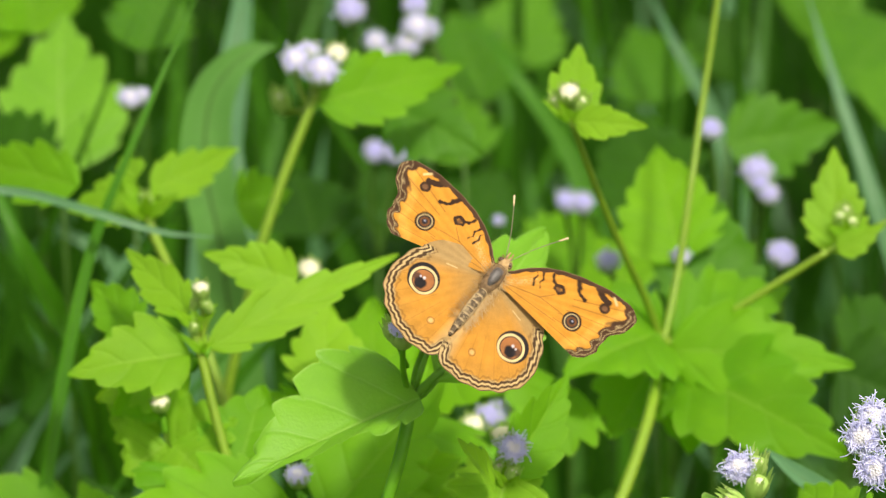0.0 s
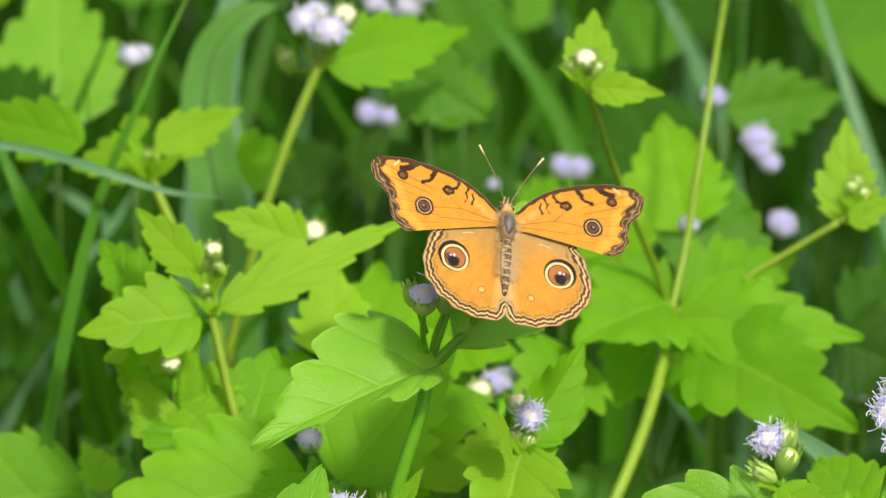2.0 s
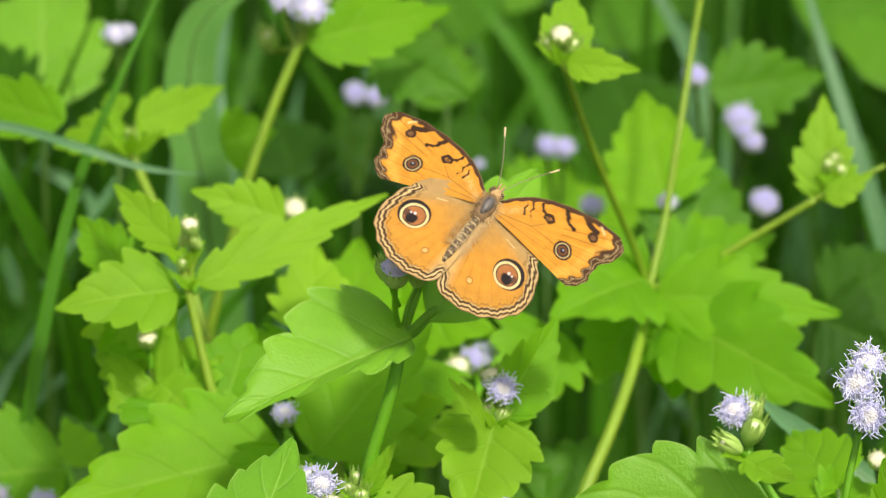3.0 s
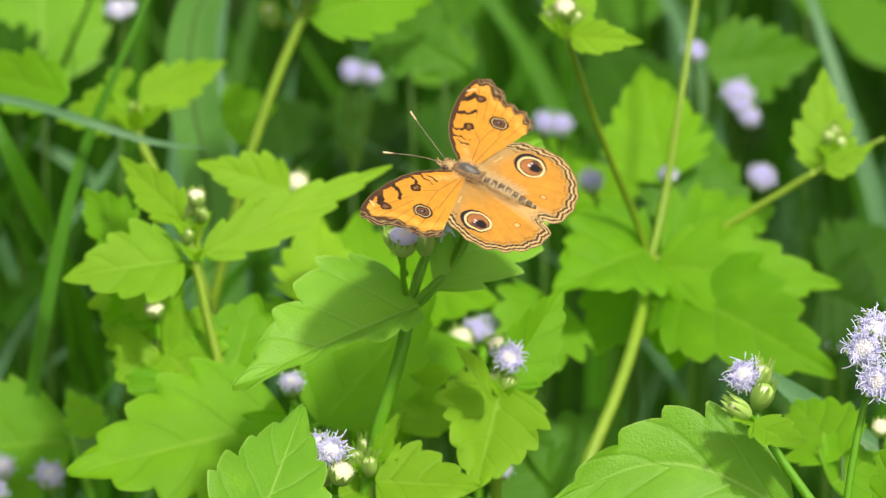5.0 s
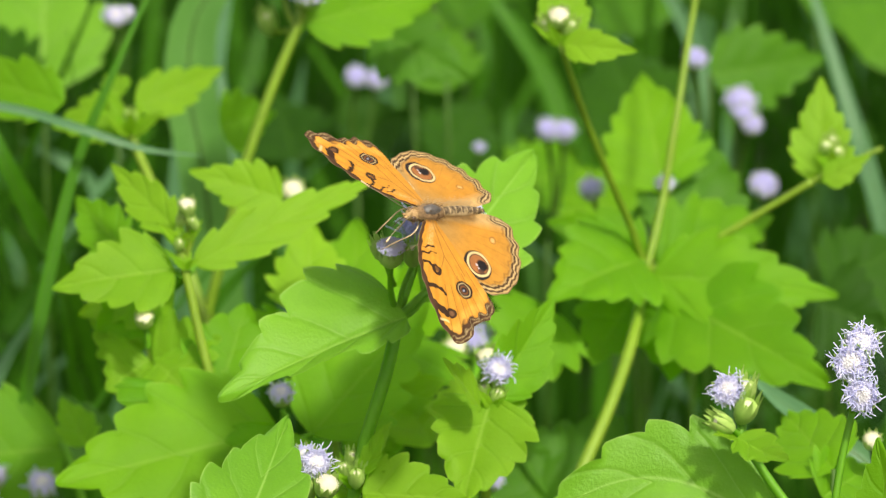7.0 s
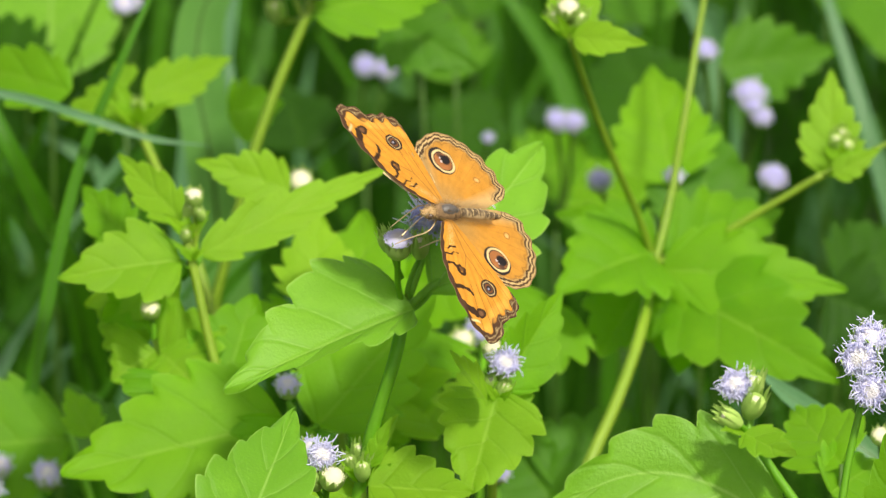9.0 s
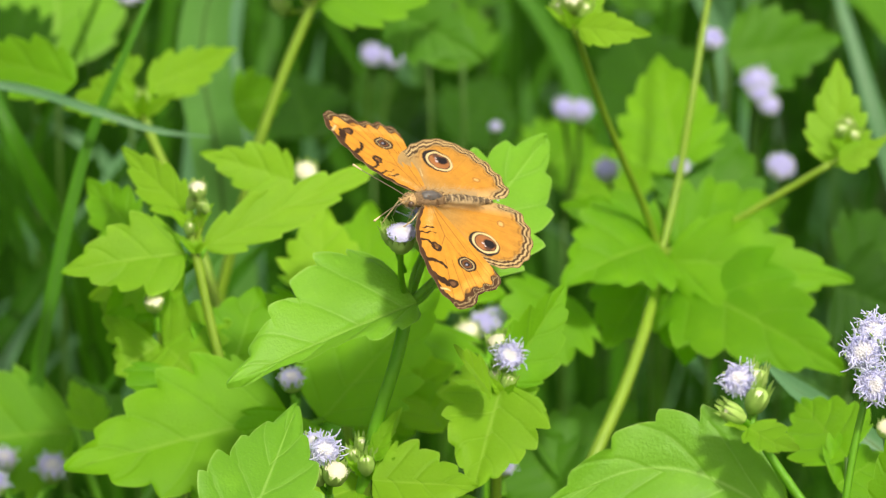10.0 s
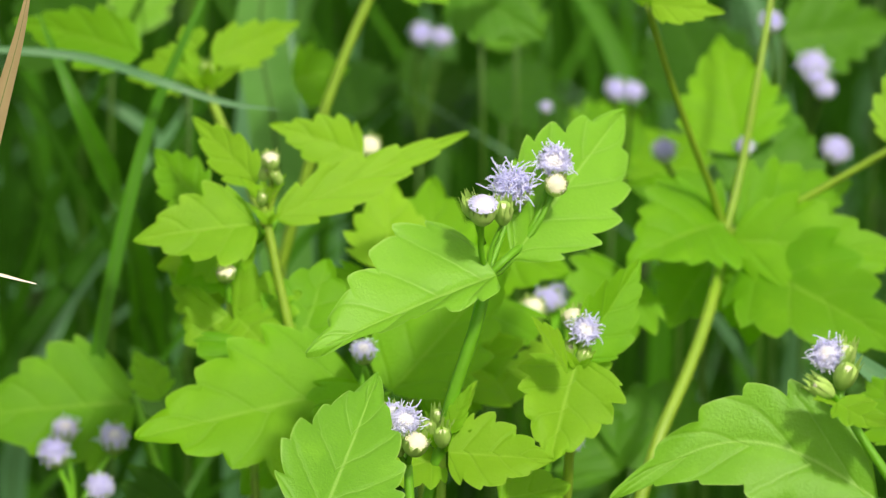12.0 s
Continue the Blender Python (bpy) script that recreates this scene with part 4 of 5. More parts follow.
back_flower((((0.0689, 0.2114, 0.3979), "faded", 0.72),), 0.0, "thin far weed stem with one round faded head")
back_flower((((0.0445, 0.19, 0.3742), "faded", 0.75),), 0.01, "thin far weed stem with one round faded head")
back_flower((((-0.0634, 0.1943, 0.4150), "short", 0.72), ((-0.0609, 0.1975, 0.4146), "short", 0.5)), 0.0)
back_flower((((0.0197, 0.27, 0.3537), "faded", 0.37),), 0.0, "thin far weed stem with one small lilac head")
back_flower((((0.1020, 0.2149, 0.3366), "faded", 0.5),), 0.0, "thin far weed stem with one small lilac head")
back_flower((((0.1015, 0.1805, 0.3385), "short", 0.8),), 0.0, "thin far weed stem with one round faded head")
back_flower((((0.0983, 0.0141, 0.3870), "cream", 0.6),), 0.0, "thin weed stem with one small cream head")


def broad_weed(leaves, label="weed with broad plain green leaves"):
    base = leaves[0][0]
    p = plant_at(base[0], base[1], label, "leafy weeds behind the flowers")
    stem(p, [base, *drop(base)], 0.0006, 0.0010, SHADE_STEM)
    for a, b, width, mat in leaves:
        leaf(p, a, b, width, (0.0, -0.85, 0.45), 0.12, 0.03, 8, mat, 0.05)


broad_weed((((0.0732, 0.2345, 0.3851), (0.1009, 0.2483, 0.3834), 0.0230, HALF_SHADED_LEAF), ((0.1026, 0.2576, 0.3519), (0.1129, 0.2784, 0.3566), 0.020, SHADED_LEAF)))
broad_weed((((-0.0829, 0.2488, 0.3757), (-0.0854, 0.2959, 0.4000), 0.0340, BROAD), ((-0.0886, 0.2322, 0.3794), (-0.1052, 0.2545, 0.3898), 0.030, SHADED_LEAF)))
broad_weed((((0.0987, 0.1851, 0.3498), (0.1181, 0.2047, 0.3554), 0.0260, SHADED_LEAF), ((0.0946, 0.1551, 0.3595), (0.1097, 0.1531, 0.3545), 0.026, SHADED_LEAF)))
broad_weed((((0.0355, 0.1106, 0.3300), (0.0496, 0.1318, 0.3425), 0.0300, HALF_SHADED_LEAF), ((0.0330, 0.1101, 0.3289), (0.0232, 0.1207, 0.3392), 0.026, HALF_SHADED_LEAF)))
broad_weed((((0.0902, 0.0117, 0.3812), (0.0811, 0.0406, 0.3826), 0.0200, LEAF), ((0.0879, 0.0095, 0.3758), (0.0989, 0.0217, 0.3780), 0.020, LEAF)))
broad_weed((((0.0506, 0.2216, 0.3531), (0.0432, 0.2422, 0.3594), 0.0240, LEAF), ((0.0601, 0.2763, 0.3515), (0.0506, 0.3203, 0.3644), 0.030, SHADED_LEAF)))
broad_weed((((0.0110, 0.3254, 0.3277), (0.0227, 0.3673, 0.3294), 0.0240, SHADED_LEAF), ((0.0025, 0.3250, 0.3266), (-0.0147, 0.3645, 0.3223), 0.026, SHADED_LEAF), ((0.0300, 0.2715, 0.3396), (0.0441, 0.2930, 0.3454), 0.024, LEAF)))


broad_weed((((0.1059, 0.3746, 0.3475), (0.1257, 0.4190, 0.3508), 0.0300, HALF_SHADED_LEAF), ((0.0994, 0.4170, 0.3460), (0.1143, 0.4234, 0.3619), 0.028, HALF_SHADED_LEAF), ((0.1161, 0.3527, 0.3447), (0.1289, 0.3760, 0.3509), 0.028, HALF_SHADED_LEAF)))
broad_weed((((0.0173, 0.3738, 0.3454), (0.0091, 0.4200, 0.3534), 0.0300, HALF_SHADED_LEAF), ((0.0234, 0.4144, 0.3395), (0.0328, 0.4425, 0.3542), 0.026, HALF_SHADED_LEAF), ((0.0129, 0.2979, 0.3575), (0.0078, 0.3222, 0.3692), 0.020, HALF_SHADED_LEAF)))
broad_weed((((0.0635, 0.3919, 0.3376), (0.0557, 0.4185, 0.3497), 0.0260, HALF_SHADED_LEAF), ((0.0729, 0.4140, 0.3385), (0.0863, 0.4188, 0.3504), 0.024, SHADED_LEAF)))
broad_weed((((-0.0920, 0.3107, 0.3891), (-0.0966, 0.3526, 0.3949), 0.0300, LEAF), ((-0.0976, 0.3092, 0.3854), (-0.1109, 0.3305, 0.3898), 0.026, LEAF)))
broad_weed((((-0.0677, 0.3434, 0.3722), (-0.0619, 0.3863, 0.3763), 0.0240, HALF_SHADED_LEAF), ((-0.0064, 0.3387, 0.3605), (-0.0136, 0.3816, 0.3646), 0.022, SHADED_LEAF)))


# ---- grass ----
def grass_blade(points, width, material=BLADE, label="long green grass blade"):
    low = min(points, key=lambda q: q[2])
    ob = thing("grass_blade", (low[0], low[1], low[2]), label, "grass", "grass blades between the weeds")
    part("blade", blade_mesh(points, width, material), ob)
    v, f = tube([Vector(q) + Vector((0, 0, -0.0001)) for q in points], width * 0.05, width * 0.015, 5, 10)
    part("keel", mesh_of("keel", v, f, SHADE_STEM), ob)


grass_blade([*drop((-0.0808, 0.1153, 0.3575))[::-1], (-0.0808, 0.1153, 0.3575), (-0.0762, 0.1241, 0.3793), (-0.0704, 0.1329, 0.4010), (-0.0592, 0.1430, 0.4262), (-0.0454, 0.1597, 0.4516)], 0.0029)
grass_blade([*drop((-0.0444, 0.2025, 0.3758))[::-1], (-0.0444, 0.2025, 0.3758), (-0.0476, 0.2103, 0.3951), (-0.0442, 0.2161, 0.4095), (-0.0369, 0.2187, 0.4160), (-0.0304, 0.2194, 0.4176)], 0.0120, BROAD_BLADE, "broad grass blade bent over at its tip")
grass_blade([*drop((-0.0491, 0.2580, 0.3527))[::-1], (-0.0491, 0.2580, 0.3527), (-0.0448, 0.2765, 0.3801), (-0.0413, 0.2945, 0.3965), (-0.0393, 0.3195, 0.4108)], 0.0100, TEAL, "broad blue-green grass blade")
grass_blade([(-0.1094, 0.1333, 0.4178), (-0.0822, 0.1324, 0.4155), (-0.0673, 0.1279, 0.4122), (-0.0537, 0.1263, 0.4083), (-0.0420, 0.1258, 0.4071)], 0.0019, TEAL, "thin blue-green grass blade arching sideways")
grass_blade([*drop((-0.0741, 0.2108, 0.3265), 0.02)[::-1], (-0.0741, 0.2108, 0.3265), (-0.0777, 0.1758, 0.3608), (-0.0808, 0.1510, 0.3820), (-0.0872, 0.1455, 0.4005), (-0.0962, 0.1615, 0.4161)], 0.0075)
grass_blade([*drop((0.1157, 0.2525, 0.3392))[::-1], (0.1157, 0.2525, 0.3392), (0.1082, 0.2621, 0.3630), (0.1011, 0.2778, 0.3832), (0.0947, 0.2964, 0.4011)], 0.0044, TEAL, "broad blue-green grass blade")
grass_blade([*drop((0.0448, 0.3428, 0.3201))[::-1], (0.0448, 0.3428, 0.3201), (0.0369, 0.3513, 0.3412), (0.0246, 0.3583, 0.3585), (0.0143, 0.3824, 0.3667)], 0.0056, BLADE)
grass_blade([*drop((0.0784, 0.3296, 0.3379))[::-1], (0.0784, 0.3296, 0.3379), (0.0725, 0.3370, 0.3562), (0.0645, 0.3428, 0.3706), (0.0576, 0.3665, 0.3788)], 0.0044, TEAL, "narrow blue-green grass blade")
grass_blade([*drop((-0.1021, 0.2061, 0.3149))[::-1], (-0.1021, 0.2061, 0.3149), (-0.0908, 0.2284, 0.3253), (-0.0808, 0.2497, 0.3322), (-0.0649, 0.2743, 0.3466), (-0.0559, 0.2954, 0.3514)], 0.0048, SHADED_GRASS, "long grass blade in a shaded green")
grass_blade([(0.1065, 0.0291, 0.3684), (0.0925, 0.0331, 0.3782), (0.0811, 0.0411, 0.3837), (0.0743, 0.0481, 0.3869)], 0.0048, TEAL, "blue-green grass blade lying under the leaves")
grass_blade([*drop((-0.0992, -0.0157, 0.4467))[::-1], (-0.0992, -0.0157, 0.4467), (-0.0960, -0.0107, 0.4591), (-0.0923, -0.0052, 0.4726), (-0.0897, -0.0002, 0.4850)], 0.0036, DRY, "reddish brown ageing grass blade")
grass_blade([(-0.1141, -0.0112, 0.4254), (-0.1029, -0.0111, 0.4256), (-0.0961, -0.0118, 0.4239), (-0.0889, -0.0124, 0.4223)], 0.0006, STRAW, "dry white tip of a grass blade")
grass_blade([*drop((-0.0378, 0.2400, 0.3539))[::-1], (-0.0378, 0.2400, 0.3539), (-0.0393, 0.2449, 0.3661), (-0.0411, 0.2531, 0.3772), (-0.0428, 0.2729, 0.3897)], 0.0030, TEAL, "thin upright blue-green grass blade")
grass_blade([*drop((-0.0943, 0.2400, 0.3137), -0.02)[::-1], (-0.0943, 0.2400, 0.3137), (-0.0822, 0.2600, 0.3263), (-0.0747, 0.2700, 0.3366), (-0.0662, 0.2900, 0.3450)], 0.0062, TEAL, "broad blue-green grass blade")
grass_blade([*drop((-0.0560, 0.2700, 0.3000), 0.03)[::-1], (-0.0560, 0.2700, 0.3000), (-0.0796, 0.2800, 0.3461), (-0.0857, 0.2800, 0.3495), (-0.0910, 0.2800, 0.3525)], 0.0036, TEAL, "narrow blue-green grass blade bent over")
grass_blade([*drop((-0.0418, 0.1600, 0.3569), -0.02)[::-1], (-0.0418, 0.1600, 0.3569), (-0.0345, 0.1600, 0.3657), (-0.0250, 0.1600, 0.3758)], 0.0030)
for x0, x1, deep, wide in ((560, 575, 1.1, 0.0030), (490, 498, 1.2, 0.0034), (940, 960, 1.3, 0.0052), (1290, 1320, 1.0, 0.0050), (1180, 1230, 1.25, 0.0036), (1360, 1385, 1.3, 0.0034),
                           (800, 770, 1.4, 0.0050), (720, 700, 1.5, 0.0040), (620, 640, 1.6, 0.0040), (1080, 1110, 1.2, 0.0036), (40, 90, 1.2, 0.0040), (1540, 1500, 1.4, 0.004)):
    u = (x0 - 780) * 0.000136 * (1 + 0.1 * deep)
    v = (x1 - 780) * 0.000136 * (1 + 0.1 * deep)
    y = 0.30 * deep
    grass_blade([(u - 0.01, y - 0.02, -0.005), (u - 0.004, y - 0.01, 0.15), (u, y, 0.30), (v, y + 0.02, 0.44)], wide, SHADED_GRASS)


blade_rnd = random.Random(77)
for k in range(34):
    left = k % 3 != 0
    x = blade_rnd.uniform(-0.14, -0.055) if left else blade_rnd.uniform(-0.04, 0.15)
    y = blade_rnd.uniform(0.20, 0.42) if left else blade_rnd.uniform(0.34, 0.60)
    lean, back = blade_rnd.uniform(-0.09, 0.09), blade_rnd.uniform(-0.02, 0.05)
    tall = blade_rnd.uniform(0.30, 0.44) - 0.12 * (y - 0.2)
    bend = blade_rnd.uniform(-0.025, 0.025)
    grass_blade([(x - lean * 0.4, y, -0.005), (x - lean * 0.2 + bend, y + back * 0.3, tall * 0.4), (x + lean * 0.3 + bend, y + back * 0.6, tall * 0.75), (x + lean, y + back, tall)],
                blade_rnd.uniform(0.0018, 0.0042), (SHADED_GRASS, BLADE)[k % 3 == 0], ("long grass blade in a shaded green", "long green grass blade")[k % 3 == 0])


for k in range(16):
    x = -0.10 + 0.013 * k + blade_rnd.uniform(-0.006, 0.006)
    y = blade_rnd.uniform(0.40, 0.62)
    lean = blade_rnd.uniform(-0.07, 0.07)
    tall = blade_rnd.uniform(0.32, 0.40) - 0.10 * (y - 0.3)
    grass_blade([(x - lean * 0.3, y, -0.005), (x, y, tall * 0.45), (x + lean * 0.4, y + 0.01, tall * 0.8), (x + lean, y + 0.03, tall)],
                blade_rnd.uniform(0.0022, 0.0044), (BLADE, TEAL, BLADE, BROAD_BLADE)[k % 4], ("long green grass blade", "narrow blue-green grass blade", "long green grass blade", "long grey-green grass blade")[k % 4])


for k in range(44):
    left = k % 4 != 3
    x = blade_rnd.uniform(-0.135, -0.045) if left else blade_rnd.uniform(-0.02, 0.13)
    y = blade_rnd.uniform(0.13, 0.34) if left else blade_rnd.uniform(0.26, 0.42)
    lean = blade_rnd.choice((-1, 1)) * blade_rnd.uniform(0.02, 0.13)
    tall = blade_rnd.uniform(0.27, 0.40) - 0.30 * (y - 0.13)
    sway = blade_rnd.uniform(-0.02, 0.02)
    grass_blade([(x - lean * 0.5, y, -0.005), (x - lean * 0.3 + sway, y, tall * 0.45), (x + lean * 0.25 + sway, y + 0.01, tall * 0.85), (x + lean, y + 0.02, tall)],
                blade_rnd.uniform(0.0011, 0.0026), (BLADE, BROAD_BLADE, BLADE, TEAL)[(k // 2) % 4], "thin bright green grass blade" if k % 4 else "thin grey-green grass blade")


def grass_field(name, count, area, tall, wide, material, seed, label):
    """Uncounted thin blades that fill the meadow."""
    rnd = random.Random(seed)
    verts, uvs, faces = [], [], []
    clumps = [(rnd.uniform(*area[0]), rnd.uniform(*area[1])) for _ in range(max(6, count // 22))]
    for _ in range(count):
        x, y = rnd.choice(clumps)
        x, y = x + rnd.gauss(0, 0.022), y + rnd.gauss(0, 0.022)
        h, w = rnd.uniform(*tall), rnd.uniform(*wide)
        lean, way = rnd.uniform(0.05, 0.75), rnd.uniform(0, 2 * math.pi)
        u = Vector((math.cos(way), math.sin(way), 0))
        turn = rnd.uniform(-1.0, 1.0)
        s = Vector((math.cos(turn), math.sin(turn), 0))
        first = len(verts)
        for i in range(6):
            t = i / 5
            p = Vector((x, y, -0.01)) + u * (h * lean * t * t) + Vector((0, 0, h * (t - 0.35 * lean * t * t)))
            half = 0.5 * w * (1 - t ** 2.5) + 0.0002
            verts += [p - s * half + Vector((0, 0.15 * half, 0)), p, p + s * half + Vector((0, 0.15 * half, 0))]
            uvs += [(0, t), (0.5, t), (1, t)]
        for i in range(5):
            for k in range(2):
                a = first + 3 * i + k
                faces.append((a, a + 1, a + 4, a + 3))
    tagged(new(name, mesh_of(name, verts, faces, material, uvs)), label, "grass", "", "stuff")


# The fill grass carries its shade in the dark blade colour.
grass_field("meadow_grass", 3000, ((-0.45, 0.45), (0.34, 1.5)), (0.14, 0.34), (0.0018, 0.0045), SHADED_GRASS, 21, "dense green meadow grass behind the weeds")
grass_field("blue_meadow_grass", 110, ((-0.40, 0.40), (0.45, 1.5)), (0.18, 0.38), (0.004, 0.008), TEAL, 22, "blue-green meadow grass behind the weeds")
grass_field("undergrowth_grass", 900, ((-0.35, 0.35), (-0.15, 0.40)), (0.08, 0.24), (0.003, 0.006), SHADED_GRASS, 23, "short grass between the weed stems")
grass_field("far_grass", 5000, ((-2.5, 2.5), (1.5, 6.0)), (0.2, 0.45), (0.006, 0.012), SHADED_GRASS, 24, "green grass across the far meadow")


grass_field("near_grass", 5200, ((-2.5, 2.5), (-2.6, -0.20)), (0.04, 0.12), (0.003, 0.007), SHADED_GRASS, 25, "short green meadow grass")
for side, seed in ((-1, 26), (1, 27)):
    grass_field("side_grass", 1800, ((0.42, 2.5) if side > 0 else (-2.5, -0.42), (-0.20, 1.5)), (0.08, 0.28), (0.004, 0.008), SHADED_GRASS, seed, "green meadow grass beside the weeds")


def undergrowth(name, count, area, heights, sizes, material, seed, label):
    """Uncounted low leaves under and behind the flowering weeds."""
    rnd = random.Random(seed)
    verts, uvs, faces = [], [], []
    runs = []
    outline = ((0, 0.05), (0.12, 0.55), (0.25, 0.9), (0.4, 1.0), (0.55, 0.86), (0.7, 0.66), (0.85, 0.38), (1.0, 0.02))
    for _ in range(count):
        y = rnd.uniform(*area[1])
        x = rnd.uniform(*area[0])
        z = heights(y) * rnd.uniform(0.45, 1.0)
        ln = rnd.uniform(*sizes)
        way = rnd.uniform(0, 2 * math.pi)
        along = Vector((math.cos(way), math.sin(way), rnd.uniform(-0.5, 0.5)))
        m = frame_of((x, y, z), along, (rnd.uniform(-0.5, 0.5), rnd.uniform(-0.7, 0.1), 0.9))
        first = len(verts)
        for s, w in outline:
            for c in (-1, 0, 1):
                q = Vector((c * w * ln * 0.32, s * ln, 0.10 * ln * abs(c) * w - 0.15 * ln * s * s))
                verts.append(m @ q)
                uvs.append((0.5 + 0.5 * c, s))
                runs.append((4 * s - 1.2 * abs(c), abs(c)))
        for i in range(len(outline) - 1):
            for k in range(2):
                a = first + 3 * i + k
                faces.append((a, a + 1, a + 4, a + 3))
    tagged(new(name, mesh_of(name, verts, faces, material, uvs, runs)), label, "weeds", "", "stuff")


# The lower weed leaves are coloured dark to paint the shade down there.
undergrowth("low_weeds", 900, ((-0.3, 0.3), (0.05, 0.75)), lambda y: max(0.05, 0.22 - 0.18 * y), (0.025, 0.055), SHADED_LEAF, 31, "low weed leaves in a shaded green under the flowers")
undergrowth("bright_low_weeds", 420, ((-0.3, 0.3), (0.10, 0.70)), lambda y: max(0.05, 0.19 - 0.16 * y), (0.025, 0.050), LEAF, 32, "bright green low weed leaves under the flowers")



# ---- the butterfly ----
FORE = ((-15, 21.2), (-10.5, 23.2), (-5, 24.2), (1.5, 24.3), (6, 25.3), (9, 27.4), (13, 29.0), (17.5, 29.6), (20.5, 28.6), (24.5, 26.2), (29, 22.6), (34, 18.8), (40, 15.1), (47.5, 11.2), (55, 7.6), (64, 4.6), (75, 3.2))
HIND = ((-102, 12.0), (-98.5, 15.0), (-95, 19.6), (-91, 20.8), (-85, 21.5), (-78, 22.0), (-70, 22.4), (-62, 22.5), (-54, 22.4), (-45, 21.9), (-37, 20.9), (-29.5, 18.9), (-20, 16.5), (-13, 14.5), (0, 12.0), (14, 8.0))
ORANGE, TAWNY = np.array((0.64, 0.285, 0.032)), np.array((0.49, 0.245, 0.042))
BROWN, BLACK = np.array((0.070, 0.032, 0.014)), np.array((0.012, 0.009, 0.010))
BUFF, CHESTNUT, STEEL = np.array((0.74, 0.56, 0.28)), np.array((0.40, 0.155, 0.05)), np.array((0.13, 0.13, 0.17))


def blend(col, mask, colour):
    mask = np.clip(mask, 0, 1)[:, None]
    return col * (1 - mask) + colour * mask


def soft_below(d, edge, soft=0.12):
    return np.clip((edge - d) / soft + 0.5, 0, 1)


def bar(p, a, b):
    a, b = np.array(a), np.array(b)
    t = np.clip(((p - a) @ (b - a)) / ((b - a) @ (b - a)), 0, 1)
    return np.linalg.norm(p - a - t[:, None] * (b - a), axis=1)


def wing_colours(p, ang, rho, edge_out, edge_costa, fore, under):
    """The scale pattern of a wing at the spots p, in millimetres from its hinge."""
    wob = np.sin(p[:, 0] * 1.9 + p[:, 1] * 1.3) * 0.10 + np.sin(p[:, 0] * 4.3 - p[:, 1] * 3.1) * 0.06
    fleck = np.sin(p[:, 0] * 7.1 + 3 * np.sin(p[:, 1] * 2.3)) * np.sin(p[:, 1] * 6.3 + 2 * np.sin(p[:, 0] * 3.1))
    if fore:
        col = np.repeat(ORANGE[None], len(p), 0)
        col = blend(col, soft_below(rho, 0.25, 0.4) * 0.5, TAWNY * 0.8)
        col = blend(col, soft_below(bar(p, (2.0, 1.2), (6.5, 4.6)), 0.7, 0.9) * 0.35 * np.clip(fleck + 0.6, 0, 1), BUFF)
        col = blend(col, soft_below(np.abs(edge_out - 3.0), 0.9, 0.8) * 0.45, np.array((0.85, 0.45, 0.09)))
        for v in (-9, -2, 4, 9, 14, 19):
            col = blend(col, soft_below(np.abs(ang - v) * rho, 0.22, 0.25) * 0.42 * (rho > 0.55), BROWN)
        for a, b in (((1.0, 0.6), (9.0, 1.9)), ((9.0, 1.9), (11.3, 3.9)), ((2.0, 0.2), (14.0, -1.0)), ((9.0, 1.9), (14.6, 1.2))):
            col = blend(col, soft_below(bar(p, a, b), 0.09, 0.14) * 0.5, BROWN)
        for trace, w in ((((6.0, 6.7), (6.6, 5.7), (6.3, 4.7), (6.7, 3.4)), 0.15), (((7.3, 7.0), (7.9, 5.6), (7.6, 4.7), (8.2, 3.6)), 0.17),
                         (((9.3, 7.7), (9.9, 6.4), (10.9, 6.0), (12.2, 6.3), (12.9, 5.5)), 0.34), (((10.6, 6.0), (10.7, 5.2), (11.9, 4.6), (12.8, 5.3)), 0.30),
                         (((14.3, 9.5), (15.1, 7.8), (15.9, 6.8), (17.2, 6.2)), 0.40), (((14.3, 9.5), (15.2, 8.0)), 0.55), (((18.4, 10.4), (20.2, 9.0), (21.7, 8.3)), 0.72)):
            for a, b in zip(trace, trace[1:]):
                col = blend(col, soft_below(bar(p, a, b) + wob * 0.8, w, 0.14), BROWN * 0.55)
        col = blend(col, soft_below(np.hypot(p[:, 0] - 11.6, p[:, 1] - 5.35), 0.55, 0.3) * 0.85, BROWN * 1.6)
        d = np.hypot(p[:, 0] - 21.55, p[:, 1] - 6.95)
        col = blend(col, soft_below(d + wob * 0.5, 1.18), BROWN * 0.6)
        col = blend(col, soft_below(d, 0.62, 0.3), np.array((0.17, 0.08, 0.035)))
        for a, b in (((18.6, 10.2), (23.0, 11.2)), ((16.0, 10.6), (20.0, 10.6))):
            col = blend(col, soft_below(bar(p, a, b) + wob, 0.75, 0.35), BROWN)
        col = blend(col, soft_below(edge_costa + wob, 0.55 + 0.5 * np.clip((rho - 0.4) * 2, 0, 1)) * (ang > 10), BROWN)
        col = blend(col, soft_below(edge_costa, 0.16, 0.15) * 0.5 * (ang > 10), BUFF * 0.45)
        wide = 1.75 + 0.75 * np.clip((ang - 2) / 10, 0, 1)
        col = blend(col, soft_below(edge_out + wob * 1.8 + 0.35 * np.sin(ang * 0.9), wide, 0.4), BROWN * 1.1)
        col = blend(col, soft_below(np.abs(edge_out + wob * 2.2 + 0.25 * np.sin(ang * 0.9) - 1.25), 0.15, 0.2) * np.clip(0.7 + 0.5 * fleck, 0, 1), BUFF * 0.55)
        col = blend(col, soft_below(np.abs(edge_out + wob - 0.5), 0.12, 0.2) * np.clip(0.6 + 0.5 * fleck, 0, 1), BUFF * 0.6)
